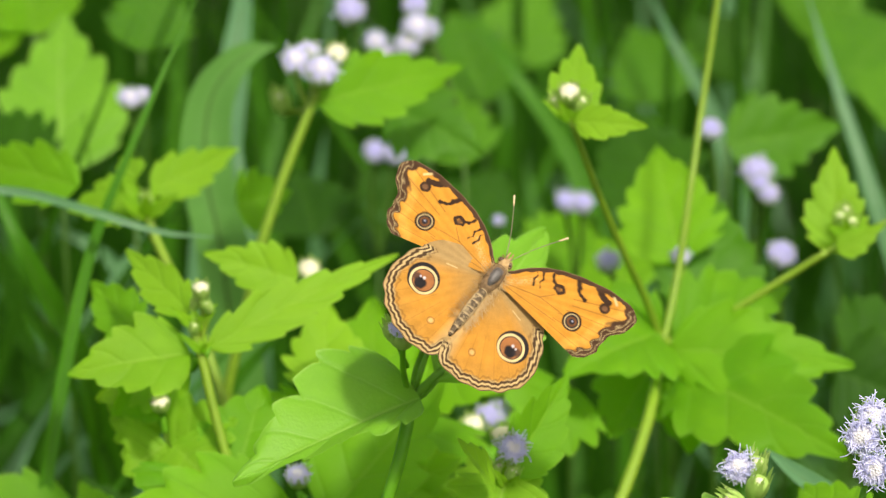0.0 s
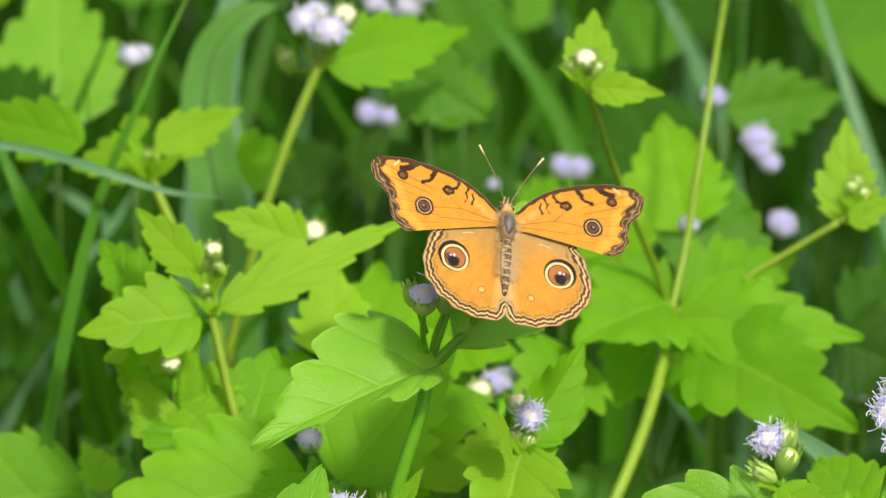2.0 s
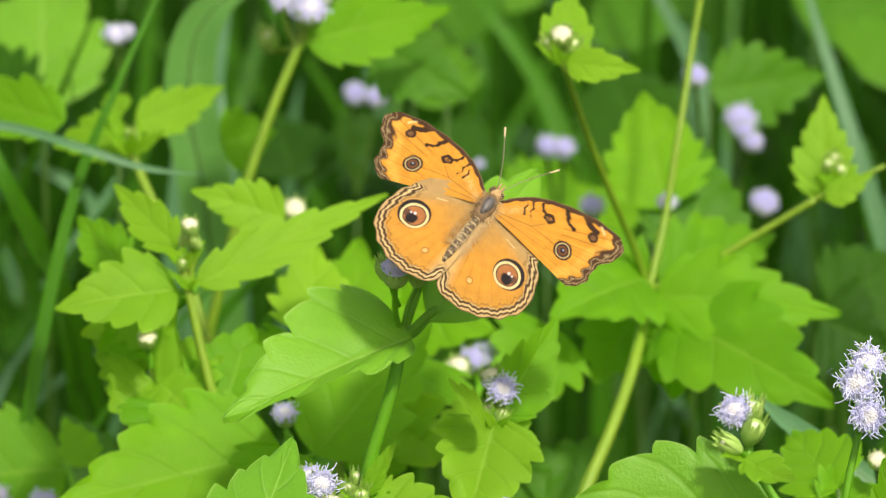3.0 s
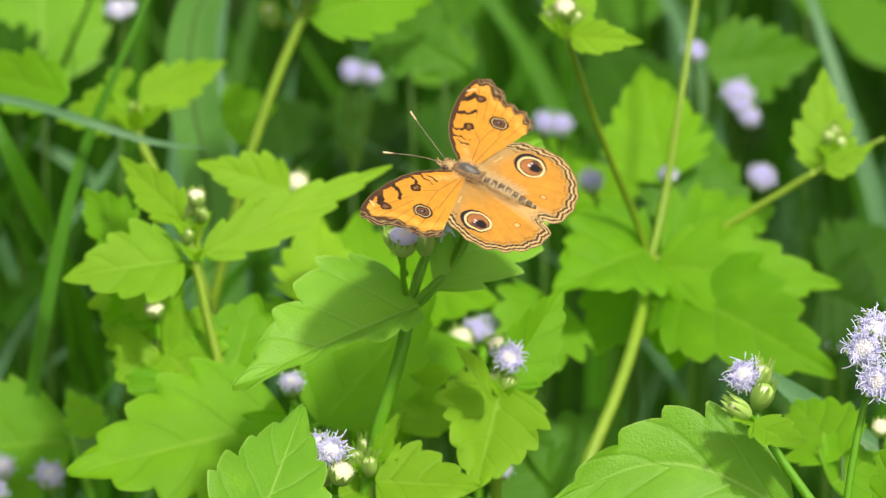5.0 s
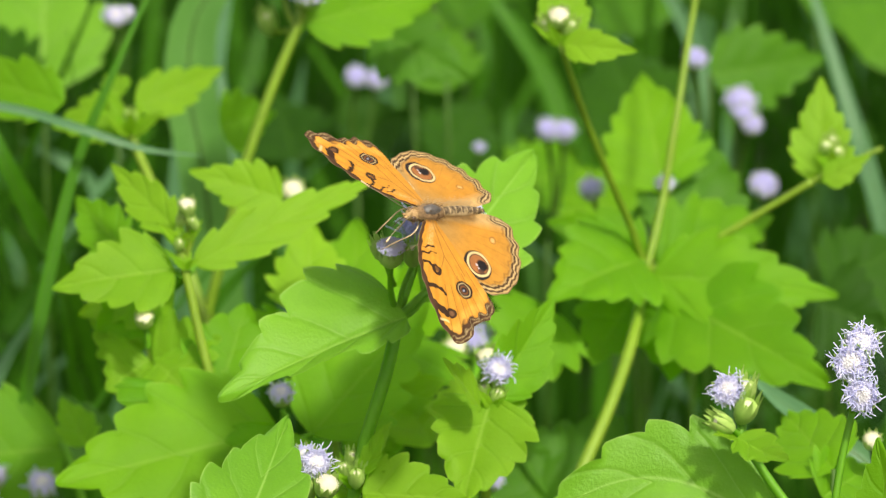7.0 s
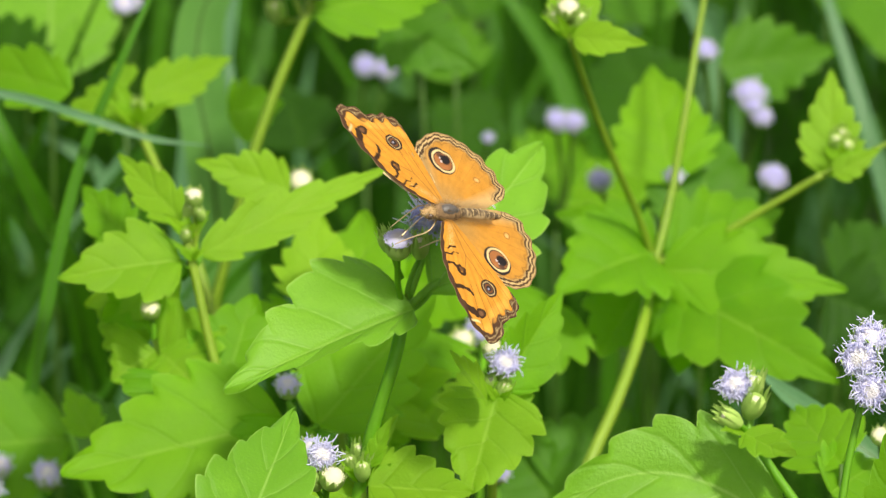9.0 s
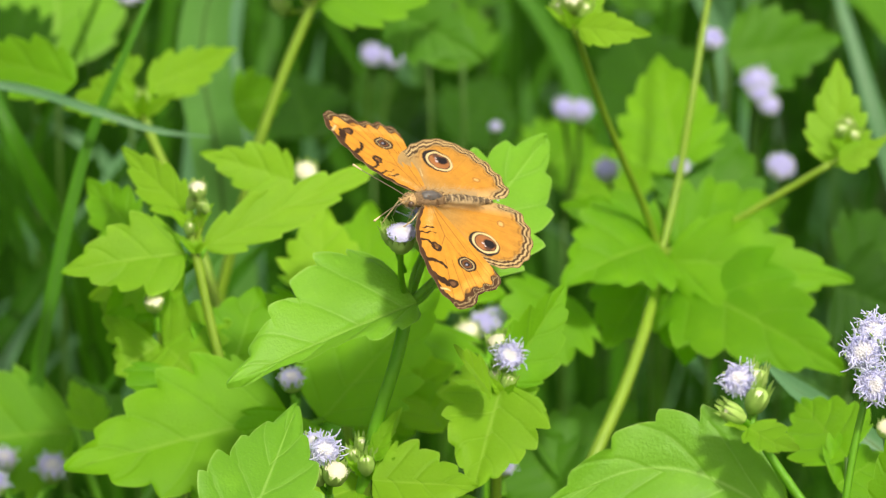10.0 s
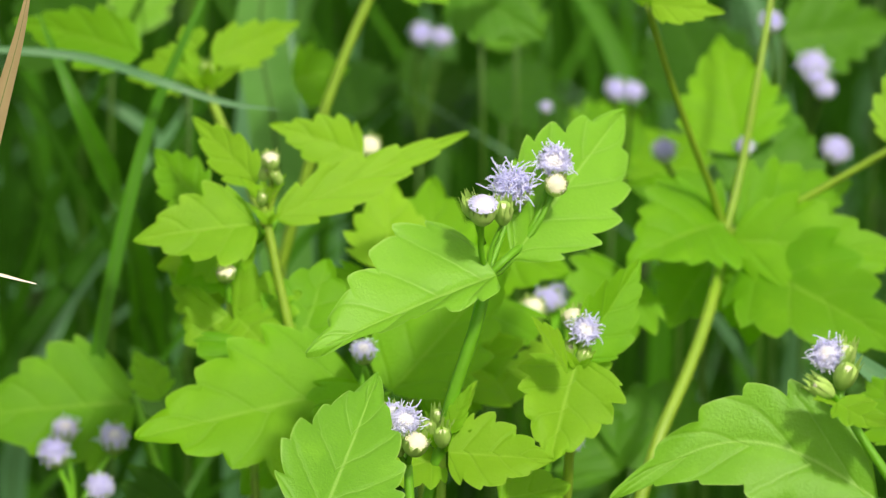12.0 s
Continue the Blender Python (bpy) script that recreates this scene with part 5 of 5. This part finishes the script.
        col = blend(col, soft_below(edge_out, 0.10, 0.1) * np.clip(np.sin(ang * 0.9 + 1.5), 0, 1) * 0.8, BUFF)
        col = blend(col, soft_below(bar(p, (22.3, 10.1), (23.3, 8.9)) + 0.2 * wob, 0.24, 0.3) * 0.85, BUFF * 1.1)
        q = p - np.array((16.95, 0.85))
        d = np.hypot(q[:, 0], q[:, 1] / 1.02)
        for r, c in ((2.05, BROWN * 0.45), (1.62, BUFF * 0.72), (1.38, BLACK * 2), (1.05, CHESTNUT * 0.4), (0.62, BLACK * 2)):
            col = blend(col, soft_below(d, r, 0.14), c)
        col = blend(col, soft_below(np.hypot(q[:, 0] - 0.1, q[:, 1] - 0.15), 0.22, 0.2), STEEL * 2.4)
    else:
        col = np.repeat(TAWNY[None], len(p), 0)
        col = blend(col, soft_below(np.abs(rho - 0.62), 0.22, 0.3) * 0.65 * (ang < -25), ORANGE)
        col = blend(col, soft_below(-ang, 26, 22) * 0.65, BUFF * 0.50)
        col = blend(col, soft_below(rho, 0.22, 0.35) * 0.5, BUFF * 0.45)
        col = blend(col, np.clip((-ang - 84) / 8, 0, 1) * 0.6, BUFF * 0.8)
        for v in (-84, -76, -67, -58, -48, -37):
            col = blend(col, soft_below(np.abs(ang - v) * rho, 0.20, 0.3) * 0.20 * (rho > 0.5), BROWN)
        rim = ang < -10
        wave = 0.20 * np.sin(ang * 0.62) + 0.09 * np.sin(ang * 1.7 + 1.0)
        col = blend(col, soft_below(edge_out, 2.2, 0.5) * 0.7 * rim, BUFF * 0.70)
        for at, w, k in ((0.06, 0.12, 0.9), (0.80, 0.22, 0.95), (1.72, 0.26, 0.95)):
            col = blend(col, soft_below(np.abs(edge_out + wave * (1 if at > 0.3 else 0.2) - at), w, 0.14) * k * rim, BROWN * 0.8)
        col = blend(col, soft_below(np.abs(edge_out + 1.8 * wave - 2.55), 0.20, 0.25) * 0.40 * rim, BROWN)
        col = blend(col, soft_below(np.abs(edge_out + wave - 1.25), 0.14, 0.16) * 0.5 * rim, BUFF)
        q = p - np.array((9.85, -9.2))
        d = np.hypot(q[:, 0], q[:, 1])
        dark = np.hypot(q[:, 0] - 0.20, q[:, 1] - 0.32)
        for dd, r, c in ((dark, 3.40, BLACK * 1.6), (d, 2.94, BUFF * 1.02), (d, 2.42, BLACK * 1.6), (d, 2.20, CHESTNUT * 0.95)):
            col = blend(col, soft_below(dd, r, 0.16), c)
        col = blend(col, soft_below(np.hypot(q[:, 0] - 0.30, q[:, 1] + 0.80) + 0.8 * wob, 1.25, 0.4) * (d < 2.3), BLACK * 1.2)
        col = blend(col, soft_below(np.hypot(q[:, 0] - 1.55, q[:, 1] + 0.1), 0.85, 0.5) * (d < 2.3) * 0.75, BLACK * 2.5)
        for x, y, r in ((0.15, 0.55, 0.30), (0.95, 0.35, 0.20)):
            col = blend(col, soft_below(np.hypot(q[:, 0] - x, q[:, 1] - y), r, 0.25) * 0.9, np.array((0.78, 0.72, 0.76)))
        d = np.hypot(p[:, 0] - 3.9, p[:, 1] + 15.0)
        col = blend(col, soft_below(np.abs(d - 0.72), 0.11, 0.14) * 0.6, BROWN * 2.2)
        col = blend(col, soft_below(d, 0.5, 0.3) * 0.5, BUFF)
        col = blend(col, soft_below(bar(p, (6.0, -2.6), (8.2, -3.2)), 0.10, 0.2) * 0.8, BUFF)
    if under:
        col = blend(col, np.full(len(p), 0.80), np.array((0.48, 0.38, 0.21)))
        spots = ((16.4, 0.9), (20.0, 5.6), (12.0, 2.6)) if fore else ((9.7, -9.7), (5.0, -13.6), (12.6, -5.0))
        for spot in spots:
            col = blend(col, soft_below(np.hypot(p[:, 0] - spot[0], p[:, 1] - spot[1]), 0.75, 0.4) * 0.85, BROWN)
        col = blend(col, soft_below(np.abs(edge_out - 1.5), 0.45, 0.4) * np.clip(np.sin(ang * 1.1), 0, 1) * 0.7, BROWN * 2)
        if fore:
            col = blend(col, soft_below(np.hypot(p[:, 0] - 23.0, p[:, 1] - 9.5), 3.2, 1.2) * 0.85, BROWN)
    return col


def wing_mesh(fore, side, rays=240, rings=140):
    """A thin double-faced wing with a scalloped rim and faint pleats; its hinge is the origin."""
    table = np.array(FORE if fore else HIND)
    ang = np.linspace(table[0, 0], table[-1, 0], rays)
    fine = np.linspace(table[0, 0], table[-1, 0], 600)
    smooth = np.interp(fine, table[:, 0], table[:, 1])
    kernel = np.hanning(25)
    smooth = np.convolve(np.pad(smooth, 12, mode="edge"), kernel / kernel.sum(), mode="valid")
    edge = np.interp(ang, fine, smooth)
    rim = (ang < (18 if fore else -12)) & (ang > -96)
    edge = edge + np.where(rim, (0.13 if fore else 0.17) * np.sin(ang * (0.9 if fore else 0.55)), 0)
    rho = np.linspace(0.0, 1.0, rings) ** 0.85
    a, r = np.meshgrid(np.radians(ang), rho)
    rad = r * edge[None, :]
    p = np.stack([rad * np.cos(a), rad * np.sin(a)], -1).reshape(-1, 2)
    border = np.stack([edge * np.cos(np.radians(ang)), edge * np.sin(np.radians(ang))], -1)

    def nearest(points):
        out = np.full(len(p), 1e3)
        for b in points:
            out = np.minimum(out, np.hypot(p[:, 0] - b[0], p[:, 1] - b[1]))
        return out

    out_edge, costa = nearest(border[rim]), nearest(border[~rim] if fore else border[ang > -10])
    angles = np.degrees(a).ravel()
    pleat = 0.17 * np.sin(angles * (0.95 if fore else 0.62)) * r.ravel() * rad.ravel() / 20
    camber = (0.020 if fore else 0.014) * rad.ravel() * (1 - 0.9 * r.ravel())
    droop = -0.004 * rad.ravel() ** 1.6 * 0.4
    z = pleat + camber + droop + (0.25 if fore else 0.0)
    verts, cols, faces = [], [], []
    for layer, dz in ((0, 0.05), (1, -0.05)):
        taper = dz * (1.2 - r.ravel())
        verts.append(np.stack([side * p[:, 0], p[:, 1], z + taper], -1) * 1e-3)
        cols.append(wing_colours(p, angles, r.ravel(), out_edge, costa, fore, layer == 1))
        base = layer * len(p)
        for i in range(rings - 1):
            for k in range(rays - 1):
                q = base + i * rays + k
                f = (q, q + rays, q + rays + 1, q + 1)
                faces.append(f if (layer == 1) == (side > 0) else f[::-1])
    verts, cols = np.concatenate(verts), np.concatenate(cols)
    n = len(p)
    rim_loop = [(rings - 1) * rays + k for k in range(rays)]
    faces += [(u, v, v + n, u + n) for u, v in zip(rim_loop, rim_loop[1:])]
    me = mesh_of("wing", verts, faces, WING)
    layer = me.color_attributes.new("scales", "FLOAT_COLOR", "POINT")
    layer.data.foreach_set("color", np.concatenate([cols, np.ones((len(cols), 1))], 1).astype(np.float32).ravel())
    return me


def spun(name, profile, material, seg=20, fuzz=0.0, seed=1, fur=1.0):
    """A body part turned round the y axis from (y, radius, height) in millimetres, with short fur."""
    rnd = random.Random(seed)
    verts, faces = [], []
    for y, rad, lift in profile:
        for k in range(seg):
            a = 2 * math.pi * k / seg
            verts.append(Vector((rad * math.cos(a), y, lift + rad * 0.92 * math.sin(a))) * 1e-3)
    for i in range(len(profile) - 1):
        for k in range(seg):
            a, b = i * seg + k, i * seg + (k + 1) % seg
            faces.append((a, a + seg, b + seg, b))
    faces.append(tuple(range(seg)))
    faces.append(tuple(range(len(verts) - 1, len(verts) - seg - 1, -1)))
    count = int(fuzz)
    for _ in range(count):
        i = rnd.randrange(1, len(profile) - 1)
        y, rad, lift = profile[i]
        a = rnd.uniform(0, 2 * math.pi)
        u = Vector((math.cos(a), rnd.uniform(-0.9, 0.1), math.sin(a)))
        p = Vector((rad * math.cos(a), y + rnd.uniform(-0.4, 0.4), lift + rad * 0.92 * math.sin(a)))
        tip = p + u.normalized() * (fur * rnd.uniform(0.5, 1.1))
        s = Vector((0.05, 0.03, 0.05))
        first = len(verts)
        verts += [(p + s) * 1e-3, (p - s) * 1e-3, tip * 1e-3]
        faces.append((first, first + 1, first + 2))
    return mesh_of(name, verts, faces, material)


def butterfly():
    b = thing("butterfly", (0, 0, 0.45), "orange butterfly with brown-edged wings and ringed eyespots", "butterfly")
    here = b.matrix_basis.copy()

    def add(name, me, parent=b, place=(0, 0, 0), label=""):
        return part(name, me, parent, here @ Matrix.Translation(Vector(place) * 1e-3), label)

    add("thorax", spun("thorax", [(-3.6, 0.9, 0.6), (-2.6, 1.5, 0.7), (-0.8, 1.9, 0.8), (1.2, 1.9, 0.8), (2.8, 1.5, 0.6), (3.6, 0.9, 0.4)], BROWN_FUR, 20, 300, 2, 0.7), label="brown furry thorax")
    add("thorax_patch", spun("thorax_patch", [(-2.2, 0.5, 1.75), (-1.2, 1.0, 1.75), (0.0, 1.25, 1.75), (1.2, 1.3, 1.65), (2.2, 1.0, 1.45), (2.9, 0.3, 1.3)], BLUE_FUR, 16, 40, 5, 0.5), label="dark grey-brown patch on the thorax")
    rnd = random.Random(12)
    hv, hf = [], []
    for _ in range(680):
        s = rnd.choice((-1, 1))
        y = rnd.uniform(-11.5, 3.0)
        p = Vector((s * rnd.uniform(0.9, 1.7), y, 1.3 - 0.03 * abs(y)))
        tip = p + Vector((s * rnd.uniform(0.6, 2.4), rnd.uniform(-2.6, 0.6), rnd.uniform(0.0, 0.5)))
        side = Vector((0.03, 0.04, 0.03))
        hf.append((len(hv), len(hv) + 1, len(hv) + 2))
        hv += [(p + side) * 1e-3, (p - side) * 1e-3, tip * 1e-3]
    add("hair_fringe", mesh_of("hair_fringe", hv, hf, BUFF_HAIR), label="buff hairs over the wing roots")
    rings = []
    for i in range(29):
        t = i / 28
        r = 1.35 * math.sin(math.pi * (0.12 + 0.84 * t)) ** 0.6 * (1 - 0.25 * t) * (1 - 0.09 * (i % 4 == 0))
        rings.append((-2.6 - 12.6 * t, max(r, 0.2), 1.0 - 0.5 * t))
    add("abdomen", spun("abdomen", rings, FUR, 18, 420, 3, 0.35), label="brown banded abdomen")
    top = add("head", spun("head", [(3.0, 0.7, 0.2), (3.6, 1.25, 0.2), (4.5, 1.35, 0.2), (5.3, 1.0, 0.1), (5.8, 0.4, 0.0)], TAN_FUR, 16, 260, 4), label="tan furry head")
    for s in (-1, 1):
        bm = bmesh.new()
        bmesh.ops.create_uvsphere(bm, u_segments=14, v_segments=10, radius=0.00072)
        me = bpy.data.meshes.new("eye")
        bm.to_mesh(me)
        bm.free()
        me.materials.append(EYE)
        me.polygons.foreach_set("use_smooth", [True] * len(me.polygons))
        add("eye", me, top, (s * 0.95, 4.6, 0.45))
        v, f = tube([Vector(q) * 1e-3 for q in ((s * 0.35, 5.0, 0.9), (s * 2.6, 9.6, 1.9), (s * 5.8, 14.9, 2.4))], 0.00008, 0.00008, 6, 5)
        tube([Vector(q) * 1e-3 for q in ((s * 5.7, 14.7, 2.38), (s * 6.3, 15.6, 2.5), (s * 6.9, 16.5, 2.6))], 0.00013, 0.00022, 6, 3, 0.0, v, f)
        me = mesh_of("antenna", v, f, HORN)
        me.materials.append(CLUB)
        for poly in me.polygons:
            if poly.center.y > 0.0148:
                poly.material_index = 1
        add("antenna", me, top, (0, 0, 0), "thin antenna with a pale club")
        v, f = tube([Vector(q) * 1e-3 for q in ((s * 0.25, 5.4, 0.0), (s * 0.4, 6.5, 0.1), (s * 0.35, 7.1, 0.7))], 0.0003, 0.00012, 6, 4)
        add("palp", mesh_of("palp", v, f, TAN_FUR), top)
        for y0, y1, out in ((1.6, 4.4, 2.6), (-0.4, -1.4, 3.4)):
            v, f = tube([Vector(q) * 1e-3 for q in ((s * 0.9, y0, -1.0), (s * out, y0 + (y1 - y0) * 0.5, -1.8), (s * out * 0.9, y1, -6.6), (s * out * 0.7, y1 * 1.1, -10.5))], 0.00018, 0.00010, 6, 4)
            add("leg", mesh_of("leg", v, f, CLUB), label="pale buff leg")
    v, f = tube([Vector(q) * 1e-3 for q in ((0, 5.5, -0.3), (0, 6.3, -2.0), (0, 5.9, -3.8), (0.2, 5.4, -5.0))], 0.00013, 0.00009, 6, 5)
    add("proboscis", mesh_of("proboscis", v, f, HORN), top)
    wings = {}
    for s, name in ((-1, "left"), (1, "right")):
        wings[name] = (add("hindwing", wing_mesh(False, s), b, (s, 0, 0.3), "tawny hindwing with a large ringed eyespot"),
                       add("forewing", wing_mesh(True, s), b, (s, 0, 0.8), "orange forewing with dark bars and a small eyespot"))
    return b, wings


insect, insect_wings = butterfly()


def motions():
    """The butterfly turns on the flower heads, opens and shuts its wings, and flies off."""
    walk(insect, [
        (0.00, pose(0.0177, -0.0116, 0.4501, 40.5, 37.2, -15.4)),
        (0.50, pose(0.0185, -0.0063, 0.4498, 41.0, 42.9, -0.7)),
        (1.00, pose(0.0180, -0.0058, 0.4501, 35.7, 35.6, 2.3)),
        (1.50, pose(0.0163, -0.0027, 0.4501, 40.3, 18.9, 11.0)),
        (2.00, pose(0.0159, -0.0010, 0.4497, 41.2, 17.3, 12.1)),
        (2.50, pose(0.0173, -0.0041, 0.4498, 37.1, 32.5, -11.7)),
        (3.00, pose(0.0173, -0.0048, 0.4497, 34.0, 35.3, -17.1)),
        (3.20, pose(0.0157, -0.0057, 0.4505, 36.5, 34.2, -18.9)),
        (4.80, pose(0.0116, -0.0135, 0.4533, 25.6, -17.5, 49.1)),
        (5.00, pose(0.0124, -0.0121, 0.4530, 22.2, -17.4, 64.9)),
        (5.10, pose(0.0123, -0.0126, 0.4527, 25.6, -17.2, 69.5)),
        (5.20, pose(0.0122, -0.0129, 0.4522, 26.6, -17.1, 70.4)),
        (5.30, pose(0.0119, -0.0130, 0.4517, 25.8, -16.2, 67.5)),
        (5.40, pose(0.0115, -0.0132, 0.4511, 24.2, -14.4, 64.3)),
        (5.50, pose(0.0113, -0.0133, 0.4508, 23.8, -13.8, 63.6)),
        (5.60, pose(0.0106, -0.0152, 0.4507, 22.0, -20.0, 84.0)),
        (5.70, pose(0.0097, -0.0178, 0.4505, 18.5, -31.0, 103.0)),
        (5.80, pose(0.0090, -0.0189, 0.4504, 16.3, -34.3, 110.3)),
        (6.00, pose(0.0073, -0.0179, 0.4509, 16.1, -31.4, 120.7)),
        (6.10, pose(0.0068, -0.0174, 0.4506, 16.5, -32.0, 119.0)),
        (6.20, pose(0.0052, -0.0153, 0.4494, 19.6, -39.1, 108.7)),
        (6.30, pose(0.0052, -0.0157, 0.4494, 19.9, -38.6, 108.6)),
        (6.50, pose(0.0054, -0.0174, 0.4495, 21.3, -36.5, 108.2)),
        (7.00, pose(0.0069, -0.0145, 0.4482, 17.5, -43.4, 119.5)),
        (7.20, pose(0.0080, -0.0154, 0.4472, 27.2, -42.7, 112.4)),
        (8.80, pose(0.0086, -0.0136, 0.4462, 24.2, -45.1, 114.4)),
        (9.00, pose(0.0088, -0.0127, 0.4460, 25.5, -45.2, 112.5)),
        (9.50, pose(0.0082, -0.0098, 0.4447, 15.0, -47.0, 123.0)),
        (10.00, pose(0.0049, -0.0038, 0.4437, 15.6, -34.4, 112.2)),
        (10.20, pose(0.0033, -0.0011, 0.4503, 15.9, -19.0, 122.9)),
        (10.30, pose(-0.0069, 0.0008, 0.4571, 2.6, -44.4, 144.6)),
        (10.40, pose(-0.0380, -0.0169, 0.4328, -18.0, -26.9, 159.0)),
        (10.50, pose(-0.0671, -0.0331, 0.3933, -5.3, -22.1, 144.9)),
        (10.55, pose(-0.0759, -0.0328, 0.3990, 50.8, 11.2, 168.9)),
        (10.60, pose(-0.0846, -0.0326, 0.4048, 115.7, 6.1, 209.8)),
        (10.70, pose(-0.0845, -0.0259, 0.4215, 115.7, 6.1, 209.8)),
        (10.80, pose(-0.1272, -0.0210, 0.4336, 115.7, 6.1, 209.8)),
        (11.20, pose(-0.2401, -0.0060, 0.4706, 115.7, 6.1, 209.8)),
        (12.00, pose(-0.3911, 0.0273, 0.4876, 115.7, 6.1, 209.8)),
    ])
    left = [
        (0.00, -8.8, 2.9, -0.7, 9.9),
        (0.50, -24.3, -0.0, -2.2, 10.5),
        (1.00, -16.8, 3.9, 2.0, 7.6),
        (1.50, -0.6, 3.7, 6.9, -2.1),
        (2.00, 1.8, -1.2, 0.1, 0.9),
        (2.50, -10.7, 4.6, -0.2, 8.0),
        (3.00, -20.9, 0.7, -2.3, 6.0),
        (3.20, -19.7, -2.0, -3.7, 5.4),
        (4.80, 9.0, -2.5, -1.6, 0.5),
        (5.00, 7.4, 7.8, 11.1, 2.0),
        (5.10, 37.5, 8.0, 5.0, 0.8),
        (5.20, 33.0, 8.0, 4.2, 0.8),
        (5.30, 15.0, 3.0, 2.5, 0.4),
        (5.40, -1.0, -5.0, -2.0, -0.6),
        (5.50, -2.2, -6.3, -2.7, -1.0),
        (5.60, 9.0, -5.6, -1.4, 0.0),
        (5.70, 44.0, -10.0, -1.0, 0.8),
        (5.80, 27.5, -4.6, 0.9, 0.9),
        (6.00, 6.0, -0.6, 4.3, 2.2),
        (6.10, 8.0, -1.4, 3.8, 2.1),
        (6.20, 48.2, -24.6, -4.1, 1.0),
        (6.30, 46.0, -22.0, -3.0, 0.9),
        (6.50, 14.0, -2.8, 1.6, -0.7),
        (7.00, 1.1, -3.1, 7.3, -0.5),
        (7.20, 21.1, -9.1, -4.7, 0.6),
        (8.80, 5.6, -11.4, -0.7, 1.7),
        (9.00, 6.2, -13.6, -2.0, 2.4),
        (9.50, 3.4, -6.0, 6.6, 2.1),
        (10.00, 8.0, -5.9, 4.2, 1.0),
        (10.20, -6.6, -6.7, -0.7, 0.5),
        (10.30, -19.7, 7.3, 6.7, 0.0),
        (10.40, 12.5, -29.6, 4.3, 0.0),
        (10.50, 46.7, -36.8, 0.0, 0.0),
        (10.55, 40.0, -18.4, 0.0, 0.0),
        (10.60, 25.0, -5.7, 0.0, 0.0),
        (10.70, 30.0, -5.7, 0.0, 0.0),
        (10.80, 60.0, -5.7, 0.0, 0.0),
        (11.20, 20.0, -5.7, 0.0, 0.0),
        (12.00, 50.0, -5.7, 0.0, 0.0),
    ]
    right = [
        (0.00, 1.1, 8.2, 2.9, -4.1),
        (0.50, 4.0, 10.0, 5.7, 0.3),
        (1.00, 2.5, 7.5, 1.2, 1.2),
        (1.50, 7.6, 1.8, -4.0, 3.7),
        (2.00, 7.4, 6.2, 2.4, -0.6),
        (2.50, 9.9, 6.7, 4.6, -7.1),
        (3.00, -5.2, 11.4, 6.0, 1.4),
        (3.20, -6.2, 12.5, 7.0, 2.0),
        (4.80, -4.9, 10.5, 7.0, 7.6),
        (5.00, -4.5, -0.8, -3.8, 3.6),
        (5.10, 8.0, 7.0, 5.5, 3.0),
        (5.20, 9.9, 9.2, 7.2, 2.9),
        (5.30, 4.0, 9.4, 8.6, 2.7),
        (5.40, -11.0, 10.2, 12.6, 2.0),
        (5.50, -13.0, 10.4, 13.4, 1.8),
        (5.60, 5.0, 8.0, 12.0, 2.0),
        (5.70, 12.0, 5.0, 10.0, 2.1),
        (5.80, 10.0, 4.4, 9.3, 2.2),
        (6.00, -16.9, 5.4, 6.9, 2.4),
        (6.10, -14.5, 5.0, 6.8, 2.5),
        (6.20, 9.0, -2.2, 5.8, 3.2),
        (6.30, 8.0, -0.5, 6.4, 3.3),
        (6.50, -15.7, 10.7, 11.2, 4.3),
        (7.00, -24.4, 8.2, 9.7, 3.0),
        (7.20, -3.4, 13.8, 16.7, 0.0),
        (8.80, -12.0, 14.2, 14.9, 3.4),
        (9.00, -12.8, 15.7, 16.1, 3.3),
        (9.50, -14.7, 9.5, 8.5, 2.2),
        (10.00, -16.6, 4.4, 6.2, 5.0),
        (10.20, -17.9, 1.3, 7.8, 2.5),
        (10.30, -36.1, 45.9, 6.4, 0.0),
        (10.40, 10.6, -12.7, -0.3, 0.0),
        (10.50, 38.3, -20.9, -7.3, 0.0),
        (10.55, 40.0, -10.5, -3.6, 0.0),
        (10.60, 25.0, -5.7, 0.0, 0.0),
        (10.70, 30.0, -5.7, 0.0, 0.0),
        (10.80, 60.0, -5.7, 0.0, 0.0),
        (11.20, 20.0, -5.7, 0.0, 0.0),
        (12.00, 50.0, -5.7, 0.0, 0.0),
    ]
    for side, rows, (hind, fore) in ((-1, left, insect_wings["left"]), (1, right, insect_wings["right"])):
        walk(hind, [(t, pose(side * 0.001, 0, 0.0003, 0, -side * (flap + drop_by), 0) @ pose(0, 0, 0, 0, 0, side * sweep)) for t, flap, _, sweep, drop_by in rows])
        walk(fore, [(t, pose(side * 0.001, 0, 0.0008, 0, -side * flap, 0) @ pose(0, 0, 0, 0, 0, side * sweep)) for t, flap, sweep, _, _ in rows])


motions()
